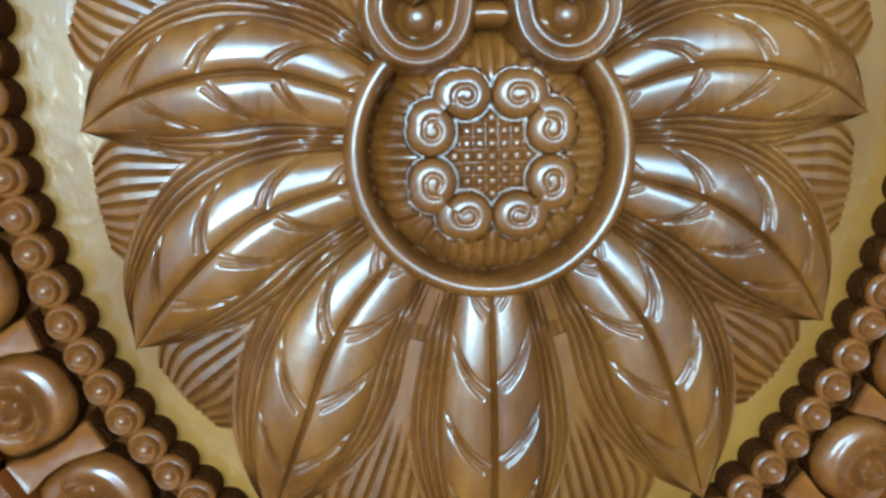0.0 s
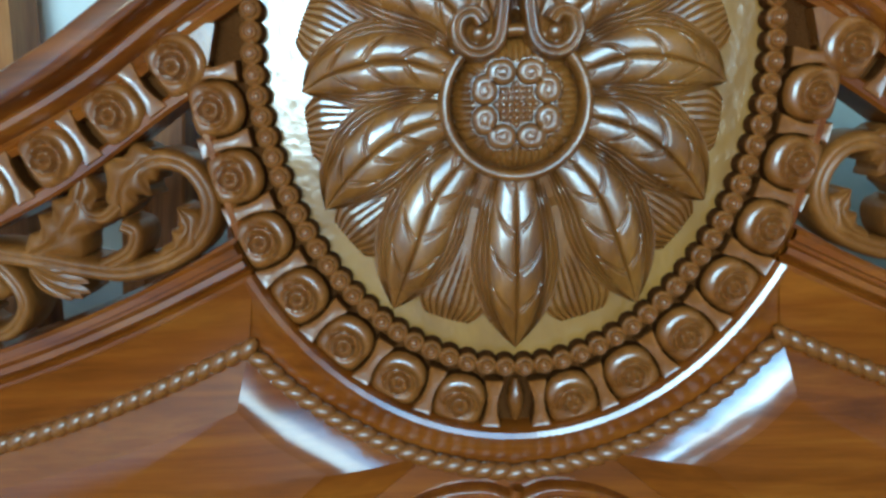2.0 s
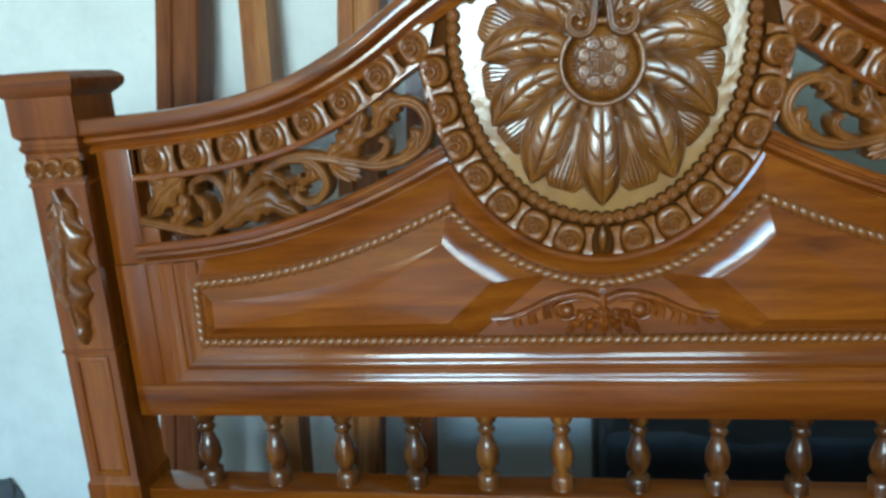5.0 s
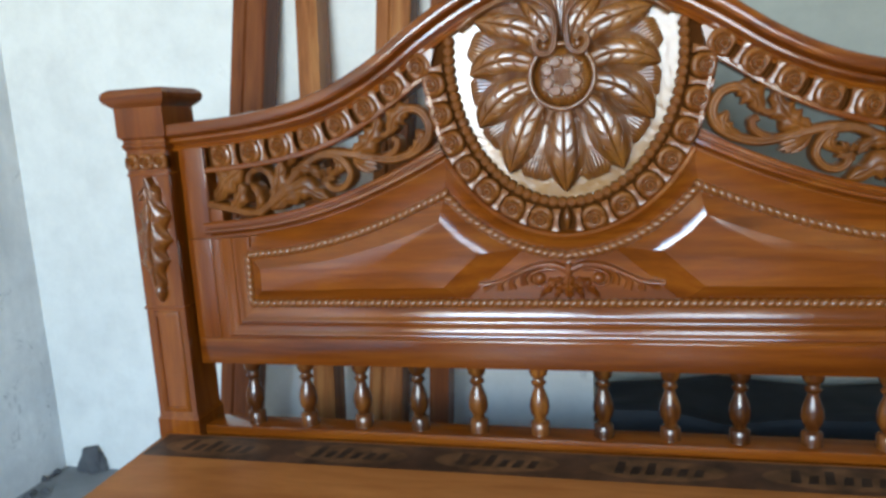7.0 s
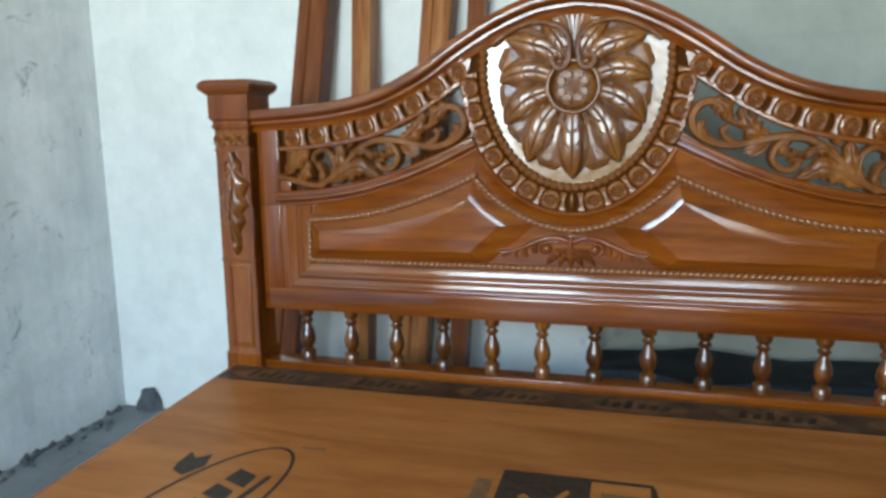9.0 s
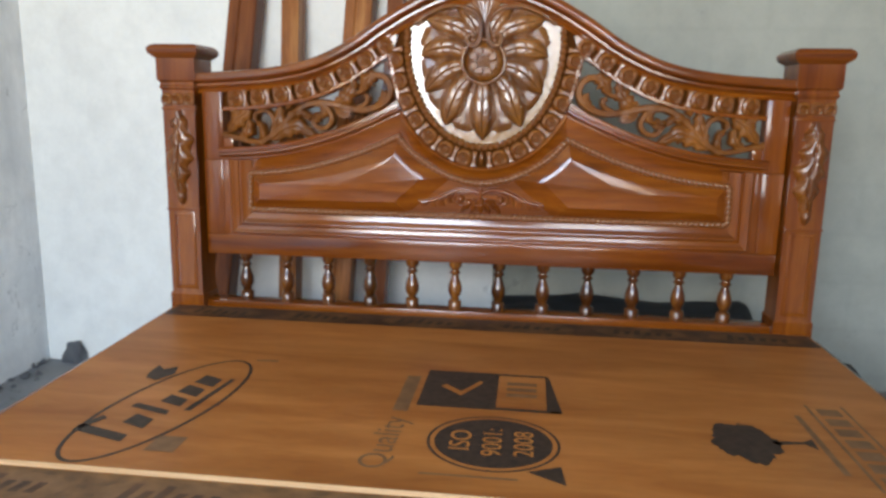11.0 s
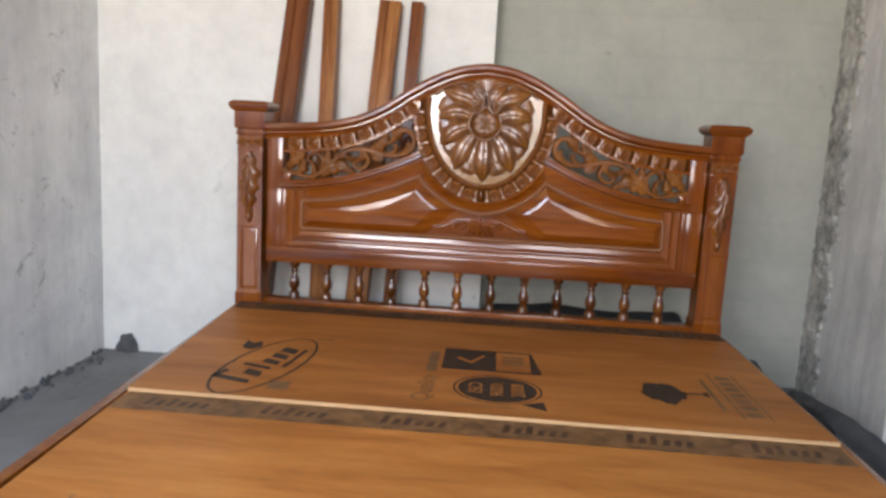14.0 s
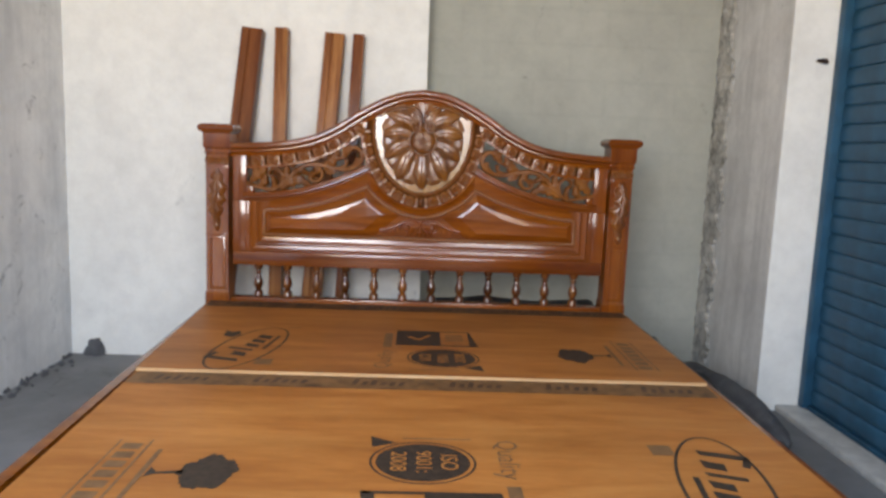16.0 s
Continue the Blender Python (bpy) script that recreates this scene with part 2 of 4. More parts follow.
# ---- mesh helpers ----
class Shape:
    """Gathers vertices and faces for one mesh."""

    def __init__(self):
        self.v, self.f = [], []

    def add(self, verts, faces):
        o = len(self.v)
        self.v += [tuple(p) for p in verts]
        self.f += [tuple(i + o for i in f) for f in faces]
        return self

    def grid(self, rows, wrap=False):
        """Quads over rows of points, all rows of one length."""
        n, k = len(rows), len(rows[0])
        fs = [(i * k + j, i * k + (j + 1) % k, (i + 1) * k + (j + 1) % k, (i + 1) * k + j)
              for i in range(n - 1) for j in range(k if wrap else k - 1)]
        return self.add([p for r in rows for p in r], fs)

    def box(self, x0, x1, y0, y1, z0, z1):
        vs = [(x, y, z) for x in (x0, x1) for y in (y0, y1) for z in (z0, z1)]
        return self.add(vs, [(0, 1, 3, 2), (4, 6, 7, 5), (0, 4, 5, 1), (2, 3, 7, 6), (0, 2, 6, 4), (1, 5, 7, 3)])

    def bevel_box(self, x0, x1, y0, y1, z0, z1, b=0.003):
        bm = bmesh.new()
        bmesh.ops.create_cube(bm, size=1, matrix=Matrix.Translation(((x0 + x1) / 2, (y0 + y1) / 2, (z0 + z1) / 2)) @ Matrix.Diagonal((x1 - x0, y1 - y0, z1 - z0, 1)))
        bmesh.ops.bevel(bm, geom=bm.edges[:], offset=b, segments=2, affect="EDGES", profile=0.6)
        bm.verts.index_update()
        self.add([v.co for v in bm.verts], [[v.index for v in f.verts] for f in bm.faces])
        bm.free()
        return self

    def prism(self, pts, y0, y1):
        """Extrudes an outline in the x-z plane from y0 to y1."""
        n = len(pts)
        self.add([(x, y0, z) for x, z in pts] + [(x, y1, z) for x, z in pts],
                 [tuple(range(n)), tuple(range(2 * n - 1, n - 1, -1))] + [(i, (i + 1) % n, n + (i + 1) % n, n + i) for i in range(n)])
        return self

    def mesh(self, name, mat, angle=40.0, weld=False):
        me = bpy.data.meshes.new(name)
        me.from_pydata(self.v, [], self.f)
        bm = bmesh.new()
        bm.from_mesh(me)
        if weld:
            bmesh.ops.remove_doubles(bm, verts=bm.verts[:], dist=1e-5)
        bmesh.ops.recalc_face_normals(bm, faces=bm.faces[:])
        bm.to_mesh(me)
        bm.free()
        me.materials.append(mat)
        me.shade_smooth()
        me.set_sharp_from_angle(angle=radians(angle))
        return me


def thing(name, loc, label, category, group="", kind=""):
    e = new(name)
    e.location = loc
    e.empty_display_size = 0.05
    return tagged(e, label, category, group, kind)


def part(name, shape, mat, parent, label="", angle=40.0, at=None):
    ob = new(name, shape if isinstance(shape, bpy.types.Mesh) else shape.mesh(name, mat, angle))
    ob.parent = parent
    if at is not None:
        ob.matrix_basis = at
    if label:
        ob["label"] = label
    return ob


def solid(name, shape, mat, label, category, group="", kind="", angle=40.0):
    return tagged(new(name, shape.mesh(name, mat, angle)), label, category, group, kind)


def spline(pts, n=12):
    """Catmull-Rom through 2D points, n steps a span."""
    p = [np.array(q, float) for q in pts]
    p = [2 * p[0] - p[1]] + p + [2 * p[-1] - p[-2]]
    out = []
    for i in range(1, len(p) - 2):
        a, b, c, d = p[i - 1:i + 3]
        for k in range(n):
            t = k / n
            out.append(0.5 * (2 * b + (c - a) * t + (2 * a - 5 * b + 4 * c - d) * t * t + (3 * b - a - 3 * c + d) * t ** 3))
    out.append(p[-2])
    return [tuple(q) for q in out]


def resample(pts, n):
    p = np.array(pts, float)
    s = np.concatenate([[0], np.cumsum(np.hypot(*np.diff(p, axis=0).T))])
    t = np.linspace(0, s[-1], n)
    return list(zip(np.interp(t, s, p[:, 0]), np.interp(t, s, p[:, 1])))


def length(pts):
    p = np.array(pts, float)
    return float(np.hypot(*np.diff(p, axis=0).T).sum())


def normals(pts):
    """Mitred left-hand normals of a 2D line."""
    p = np.array(pts, float)
    d = np.diff(p, axis=0)
    d /= np.maximum(np.hypot(d[:, 0], d[:, 1]), 1e-9)[:, None]
    n = np.stack([-d[:, 1], d[:, 0]], 1)
    out = []
    for i in range(len(p)):
        a, b = n[max(i - 1, 0)], n[min(i, len(n) - 1)]
        m = a + b
        m /= max(np.hypot(*m), 1e-9)
        out.append(m / max(0.35, float(m @ a)))
    return np.array(out)


def offset(pts, d):
    return [tuple(q) for q in np.array(pts, float) + normals(pts) * d]


def sweep(path, profile):
    """A moulding: profile points (offset to the left of the path, y) swept along a path in x-z."""
    n = normals(path)
    return Shape().grid([[(x + nx * d, y, z + nz * d) for d, y in profile] for (x, z), (nx, nz) in zip(path, n)])


def mirror(pts):
    return [(-x, z) for x, z in pts]


def relief(spine, width, height, nu=26, nv=11, base=0.0, back=0.012, shape=None):
    """A carved form: a grid along a spine in x-z, half as wide as width(u), standing height(u, v) proud of y = base."""
    shape = shape or Shape()
    sp = resample(spine, nu)
    n = normals(sp)
    front, skirt = [], []
    for i, ((x, z), (nx, nz)) in enumerate(zip(sp, n)):
        u = min(1.0, i / (nu - 1))
        row = []
        for j in range(nv):
            v = 2 * j / (nv - 1) - 1
            w = width(u)
            row.append((x + nx * w * v, base - height(u, v), z + nz * w * v))
        (ax, _, az), (bx, _, bz) = row[0], row[-1]
        front.append([(ax, base + back, az)] + row + [(bx, base + back, bz)])
    shape.grid(front)
    k = nv + 2
    o = len(shape.v) - nu * k
    shape.f += [(o + i * k, o + (i + 1) * k, o + (i + 1) * k + k - 1, o + i * k + k - 1) for i in range(nu - 1)]
    shape.f += [tuple(o + j for j in range(k)), tuple(o + (nu - 1) * k + j for j in range(k - 1, -1, -1))]
    return shape


def lathe(profile, seg=20, scale=(1, 1)):
    """Turned about z: profile of (radius, z)."""
    return Shape().grid([[(r * math.cos(2 * math.pi * k / seg) * scale[0], r * math.sin(2 * math.pi * k / seg) * scale[1], z) for k in range(seg)] for r, z in profile], wrap=True)


def dome_y(rings, seg=16, power=2.0):
    """Relief button facing -y: rings of (radius, height); power above 2 makes it squarer."""
    def r_at(a, p):
        return (abs(math.cos(a)) ** p + abs(math.sin(a)) ** p) ** (-1 / p)
    turn = [2 * math.pi * (k + 0.5) / seg for k in range(seg)]
    r0 = rings[0][0]
    rows = [[(r * r_at(a, 2 + (power - 2) * (r / r0) ** 2) * math.cos(a), -h, r * r_at(a, 2 + (power - 2) * (r / r0) ** 2) * math.sin(a)) for a in turn] for r, h in rings]
    s = Shape().grid(rows, wrap=True)
    s.f.append(tuple(range(len(rows) * seg - seg, len(rows) * seg)))
    return s


def facing(x, z, angle=0.0, y=0.0, scale=1.0):
    """A piece laid on the headboard's face at x, z, turned by angle (radians, anticlockwise as seen)."""
    return Matrix.Translation((x, y, z)) @ Matrix.Rotation(-angle, 4, "Y") @ Matrix.Scale(scale, 4)


# ---- the room ----
LEFT, RIGHT, BACK_W, BACK_G, TOP, PIER, SHUT = -1.965, 1.715, 0.66, 0.85, 3.3, 0.02, 1.95
def wall(name, x0, x1, y0, y1, z0, z1, mat, label, category="wall"):
    return solid(name, Shape().box(x0, x1, y0, y1, z0, z1), mat, label, category, kind="structure")


wall("floor", LEFT - 0.2, 2.3, SOUTH - 0.25, 1.1, Z0 - 0.15, Z0, FLOOR_MAT, "dark grey cement floor, dusty and bare", "floor")
wall("wall_north_white", LEFT, 0.013, BACK_W, 1.1, Z0, TOP, WHITEWASH, "whitewashed plaster back wall with faint stains")
wall("wall_north_grey", 0.013, RIGHT, BACK_G, 1.1, Z0, TOP, CEMENT, "bare grey-green cement wall set back beside the white one")
wall("wall_west", LEFT - 0.2, LEFT, SOUTH, 1.1, Z0, TOP, SIDE_WASH, "worn whitewashed side wall with grey damp stains")
wall("wall_east", RIGHT, RIGHT + 0.4, PIER, 1.1, Z0, TOP, PIER_MAT, "weathered cement pier beside the shutter")
wall("trim_pier_end", RIGHT, SHUT - 0.01, PIER - 0.008, PIER, Z0, TOP, WHITEWASH, "white painted end of the pier")
wall("wall_east_lintel", SHUT + 0.05, 2.3, SOUTH, PIER, 2.6, TOP, PIER_MAT, "cement lintel over the shutter")
# unseen front wall; its middle piece is added to keep daylight off the lacquer
for a, b, top, name in ((LEFT - 0.2, OPEN_L, TOP, "wall_south_left"), (LIGHT_BLOCK[0], LIGHT_BLOCK[1], LIGHT_BLOCK_TOP, "wall_south_light_block"), (OPEN_R, 2.3, TOP, "wall_south_right")):
    wall(name, a, b, SOUTH - 0.2, SOUTH, Z0, top, CEIL_MAT, "unseen bare cement front wall shaping the doorway daylight")
wall("wall_south_top", OPEN_L, OPEN_R, SOUTH - 0.2, SOUTH, OPEN_TOP, TOP, CEIL_MAT, "unseen bare cement front wall above the doorway")
wall("ceiling", LEFT - 0.2, 2.3, SOUTH - 0.2, 1.1, TOP, TOP + 0.12, CEIL_MAT, "plain plastered ceiling", "ceiling")
solid("ground", Shape().grid([[(x, y, Z0 - 0.16) for x in (-400, -20, 20, 400)] for y in (-400, -40, 40, 400)]), DIRT, "bare earth outside the doorway", "ground", kind="structure")

# chipped, unplastered strip where the pier meets the back wall
chip = []
for k in range(520):
    z = Z0 + (TOP - Z0) * k / 519
    w = 0.20 + 0.060 * noise.noise(Vector((0.3, 0, z * 3))) + 0.055 * noise.noise(Vector((4.3, 0, z * 11))) + 0.030 * noise.noise(Vector((7.3, 1, z * 34)))
    row = []
    for j in range(29):
        y = w * j / 28
        rough = 0.5 + 0.5 * noise.noise(Vector((y * 26, 2.0, z * 22))) + 0.35 * noise.noise(Vector((y * 70, 5.0, z * 60)))
        row.append((RIGHT - (0.001 if j == 28 else 0.004 + 0.020 * max(0.0, rough)), BACK_G - 0.001 - y, z))
    chip.append(row)
solid("trim_chipped_strip", Shape().grid(chip), CHIPPED, "rough chipped concrete strip in the corner", "wall", kind="structure", angle=80)

# ---- the carved bed ----
bed = thing("carved_bed", (0, 0, 0), "large lacquered teak bed with a richly carved arched headboard", "bed")
HALF = 0.885
TOP_L = spline([(-0.90, 1.160), (-0.72, 1.171), (-0.60, 1.187), (-0.50, 1.214), (-0.40, 1.262), (-0.30, 1.328), (-0.20, 1.384), (-0.10, 1.422), (0, 1.436)], 8)
CREST = TOP_L + mirror(TOP_L)[-2::-1]
CX, CZ = zip(*CREST)


def crest_z(x, drop=0.0):
    return float(np.interp(x, CX, CZ)) - drop


OV_Z, OV_A, OV_B = 1.27, 0.233, 0.308       # the string of pearls: a half ellipse with upright sides


def oval(grow, top):
    """The oval's outline, from the upper left down round to the upper right."""
    a, b = OV_A + grow, OV_B + grow
    low = [(-a * math.cos(t), OV_Z - b * math.sin(t)) for t in np.linspace(0, math.pi, 65)]
    ups = [(-a + 0.02 * (z - OV_Z) / 0.1 * 0.3, z) for z in np.linspace(top, OV_Z, 6)[:-1]]
    return ups + low + mirror(ups)[::-1]


FRET_TOP = [(x, crest_z(x, 0.108)) for x in np.linspace(-0.82, -0.289, 30)]
FRET_BOT = spline([(-0.822, 0.942), (-0.70, 0.950), (-0.58, 0.970), (-0.46, 1.004), (-0.35, 1.050), (-0.262, 1.098)], 6)
ARCH = spline([(-0.835, 0.905), (-0.70, 0.915), (-0.58, 0.934), (-0.46, 0.968), (-0.35, 1.011), (-0.246, 1.060)], 6)
FX, FZ = zip(*FRET_BOT)

# core board of the headboard, pierced by the two frets and sunk behind the carved borders
SUNK = 0.018
core = Shape()
xs = sorted(set(list(np.linspace(-HALF, HALF, 151)) + [-0.82, -0.299, -0.289, -0.262, 0.262, 0.289, 0.299, 0.82]))


def spans(x, side):
    """Stretches of the board at x: lower end, upper end, how far back its face lies."""
    t = crest_z(x, 0.004)
    ax = -abs(x)
    if side == "end":
        return [(0.612, t, 0.004)]
    if side == "middle":
        lo = OV_Z - (OV_B + 0.066) * math.sqrt(max(0.0, 1 - (ax / (OV_A + 0.066)) ** 2))
        return [(0.612, lo, 0.004), (lo, crest_z(x, 0.046), SUNK), (crest_z(x, 0.046), t, 0.004)]
    up = crest_z(ax, 0.108)
    if side == "corner":
        up = 1.215 + (ax + 0.289) / 0.027 * (1.098 - 1.215)
        return [(0.612, min(float(np.interp(ax, FX, FZ)), up), 0.004), (up, crest_z(x, 0.046), SUNK), (crest_z(x, 0.046), t, 0.004)]
    return [(0.612, float(np.interp(ax, FX, FZ)), 0.004), (up, crest_z(x, 0.097), 0.004), (crest_z(x, 0.097), crest_z(x, 0.048), SUNK), (crest_z(x, 0.048), t, 0.004)]


for a, b in zip(xs[:-1], xs[1:]):
    mid = abs((a + b) / 2)
    side = "end" if mid > 0.82 else "middle" if mid < 0.262 else "corner" if mid < 0.289 else "fret"
    for (a0, a1, y), (b0, b1, _) in zip(spans(a, side), spans(b, side)):
        core.add([(a, y, a0), (b, y, b0), (b, y, b1), (a, y, a1), (a, 0.042, a0), (b, 0.042, b0), (b, 0.042, b1), (a, 0.042, a1)],
                 [(0, 1, 2, 3), (7, 6, 5, 4), (3, 2, 6, 7), (0, 4, 5, 1)])
headboard = part("headboard", core.mesh("headboard", TEAK, 40), None, bed, "arched panel of glossy brown teak")

# crest rail: a broad rounded moulding with two fillets
part("crest_rail", sweep(CREST, [(-0.050, 0.019), (-0.050, -0.006), (-0.044, -0.009), (-0.040, -0.006), (-0.036, -0.008), (-0.033, -0.017), (-0.028, -0.022), (-0.023, -0.022), (-0.020, -0.019), (-0.018, -0.024),
                                 (-0.0165, -0.034), (-0.0140, -0.0405), (-0.0100, -0.0424), (-0.0040, -0.0422), (0.0040, -0.0415), (0.0090, -0.0400), (0.0115, -0.034), (0.012, -0.010), (0.012, 0.030), (0.009, 0.046), (0.0, 0.052), (-0.03, 0.052), (-0.03, 0.042)]), TEAK, headboard)

# fillets that frame each fret, and the arched moulding under it
for side in (1, -1):
    fl = (lambda p: p) if side > 0 else mirror
    part("fret_fillet", sweep(fl(FRET_TOP), [(s * side, y) for s, y in ((0.014, 0.019), (0.013, -0.005), (0.010, -0.008), (0.003, -0.008), (0.0, -0.005), (0.0, 0.042))]), TEAK, headboard)
    part("fret_fillet", sweep(fl([(-0.289, 1.220), (-0.2755, 1.156), (-0.262, 1.098)]), [(s * side, y) for s, y in ((0.013, 0.019), (0.012, -0.006), (0.008, -0.010), (0.003, -0.010), (0.0, -0.006), (0.0, 0.042))]), TEAK, headboard)
    part("fret_fillet", sweep(fl([(-0.82, 0.94), (-0.82, 1.064)]), [(s * side, y) for s, y in ((0.010, 0.004), (0.010, -0.004), (0.004, -0.006), (0.0, -0.004), (0.0, 0.042))]), TEAK, headboard)
    part("arch_moulding", sweep(fl(offset(ARCH, 0.037)), [(s * side, y) for s, y in ((0.0, 0.042), (0.0, -0.010), (-0.004, -0.014), (-0.010, -0.014), (-0.012, -0.006), (-0.015, -0.006), (-0.018, -0.012), (-0.024, -0.013), (-0.027, -0.009),
                                                                                  (-0.029, -0.003), (-0.033, -0.010), (-0.038, -0.010), (-0.041, -0.004), (-0.042, 0.004))]), TEAK, headboard)
    # stile beside the fret
    part("stile", Shape().bevel_box(side * 0.853 - 0.031, side * 0.853 + 0.031, -0.008, 0.003, 0.905, 1.116, 0.002), TEAK_UP, headboard)

# cove between the rim of the oval and the rope of beads
ROPE_TOP = spline([(-0.735, 0.862), (-0.62, 0.873), (-0.50, 0.897), (-0.38, 0.936), (-0.258, 0.988)], 10)
ROPE_DIP = [(-0.258 * c, z) for c, z in zip(np.linspace(1, 0, 24), np.interp(np.linspace(1, 0, 24), [0, 0.16, 0.33, 0.5, 0.68, 0.85, 1.0], [0.850, 0.855, 0.866, 0.884, 0.911, 0.945, 0.988]))]
rim = [p for p in oval(0.072, 1.3) if p[1] < 1.060]
rim_l = [p for p in rim if p[0] <= 0.0001]


def ruled(a, b, depth, n=40, m=8):
    a, b = resample(a, n), resample(b, n)
    return Shape().grid([[(ax + (bx - ax) * t, depth(t), az + (bz - az) * t) for t in np.linspace(0, 1, m)] for (ax, az), (bx, bz) in zip(a, b)])


cove = lambda t: -0.012 * (1 - t) ** 2.2 - 0.002 + 0.002 * t
for fl in (lambda p: p, mirror):
    part("cove", ruled(fl(rim_l), fl(ROPE_DIP), cove), TEAK, headboard)
    part("cove", ruled(fl(ARCH[6:]), fl(resample([(-0.735, 0.875)] + ROPE_TOP, 40)), lambda t: -0.013 * (1 - t) ** 1.5 - 0.002), TEAK, headboard)
part("oval_rim", sweep(rim, [(0.0125, 0.019), (0.011, -0.010), (0.008, -0.016), (0.003, -0.018), (-0.001, -0.016), (-0.003, -0.011)]), TEAK, headboard, "polished raised rim")

# flat ground of the oval
ground = Shape()
cols = np.linspace(-OV_A + 0.001, OV_A - 0.001, 60)
rows = []
for x in cols:
    k = math.sqrt(max(0, 1 - (x / OV_A) ** 2))
    lo, hi = OV_Z - OV_B * k, crest_z(x, 0.05)
    rows.append([(x, 0.0125, lo + (hi - lo) * t) for t in np.linspace(0, 1, 30)])
ground.grid(rows)
part("oval_ground", ground, GROUND, headboard, "tooled shiny golden ground behind the flower")


# pearls, scroll bosses and small bones
pearl = dome_y([(0.0107, -0.014), (0.0106, -0.001), (0.0100, 0.0030), (0.0088, 0.0052), (0.0074, 0.0058), (0.0069, 0.0085), (0.0060, 0.0098), (0.0052, 0.0094), (0.0045, 0.0070), (0.0036, 0.0066), (0.0026, 0.0090), (0.0009, 0.0098)], 16).mesh("pearl", TEAK_CARVED, 50)


def shade_sides(me, level):
    """The sides of a border piece below a level take the stippled recess finish, whose dark colour stands for shade."""
    me.materials.append(RECESS_SHADE)
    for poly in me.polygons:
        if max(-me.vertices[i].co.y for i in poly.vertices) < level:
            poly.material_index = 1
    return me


pearl = shade_sides(pearl, 0.0035)


def boss_mesh():
    """A bell-shaped boss: an eye with a ring near its foot and a raised crescent over it."""
    def edge(a):
        p = 2.25 if math.sin(a) > 0 else 5.0
        return (abs(math.cos(a) / 0.0228) ** p + abs(math.sin(a) / 0.0222) ** p) ** (-1 / p)

    def bump(d, c, w):
        return math.exp(-((d - c) / w) ** 2)
    seg, rows = 48, []
    for rho, low in ((1.0, -0.016), (1.0, 0.001)) + tuple((k / 22, None) for k in range(22, 0, -1)) + ((0.005, None),):
        row = []
        for k in range(seg):
            a = 2 * math.pi * (k + 0.5) / seg
            x, z = rho * edge(a) * math.cos(a), rho * edge(a) * math.sin(a)
            h = low
            if low is None:
                ex, ez = x, z + 0.005
                d, over = math.hypot(ex, ez), math.atan2(ex, ez)
                h = 0.003 + 0.0080 * (1 - rho ** 9) + 0.0055 * bump(d, 0.0082, 0.0014) - 0.0030 * bump(d, 0.0114, 0.0014) - 0.0015 * bump(d, 0.0054, 0.0011) + 0.0070 * bump(d, 0, 0.0030)
                h += 0.0062 * bump(d, 0.0160, 0.0019) * max(0.0, math.cos(over * 0.95)) ** 0.5 * (abs(over) < 1.6)
            row.append((x, -h, z))
        rows.append(row)
    sh = Shape().grid(rows, wrap=True)
    sh.f.append(tuple(range(len(rows) * seg - seg, len(rows) * seg)))
    return shade_sides(sh.mesh("scroll_boss", TEAK_CARVED, 62), 0.0045)


boss = boss_mesh()


def bone_mesh(l, w):
    """A flat piece, waisted in the middle, with flaring ends."""
    half = [(w, -l), (0.93 * w, -0.80 * l), (0.62 * w, -0.45 * l), (0.50 * w, 0.0), (0.60 * w, 0.42 * l), (0.86 * w, 0.80 * l), (0.92 * w, l)]
    pts = half + [(-x, z) for x, z in half[::-1]]
    sh = Shape()
    n = len(pts)
    sh.grid([[(x * k, -h, z * j) for x, z in pts] for k, j, h in ((1.06, 1.0, -0.016), (1.0, 1.0, 0.0070), (0.90, 0.97, 0.0090), (0.66, 0.90, 0.0082))], wrap=True)
    sh.f.append(tuple(range(3 * n, 4 * n)))
    return shade_sides(sh.mesh("bone", TEAK_CARVED, 35), 0.0072)


bone = bone_mesh(0.0215, 0.0088)


def along(path, s):
    """Place and heading at length s of a path."""
    p = np.array(path, float)
    seg = np.hypot(*np.diff(p, axis=0).T)
    c = np.concatenate([[0], np.cumsum(seg)])
    i = min(max(int(np.searchsorted(c, s)) - 1, 0), len(seg) - 1)
    q = p[i] + (p[i + 1] - p[i]) * ((s - c[i]) / seg[i])
    d = p[i + 1] - p[i]
    return float(q[0]), float(q[1]), math.atan2(d[1], d[0])


def half_from_middle(grow):
    full = oval(grow, 1.345)
    return [p for p in full if p[0] >= -1e-6]


# border floor and pearl ledge carry shade in their dark base colour
oval_band = part("oval_band", ruled(oval(0.001, 1.35), oval(0.062, 1.32), lambda t: 0.0095, 90, 3), RECESS_SHADE, headboard, "carved border of scrolls and pearls")
part("pearl_ledge", sweep(oval(0.004, 1.345), [(0.003, 0.0135), (0.003, 0.001), (-0.001, -0.001), (-0.006, 0.001), (-0.006, 0.0135)]), RECESS_SHADE, oval_band)
line = half_from_middle(0.0)
n_pearl = int(length(line) / 0.0187)
for k in range(n_pearl):
    x, z, a = along(line, 0.0094 + 0.0187 * k)
    for s in (1, -1):
        if z < crest_z(x, 0.062):
            part("pearl", pearl, None, oval_band, at=facing(s * x, z, s * a))
line = half_from_middle(0.037)
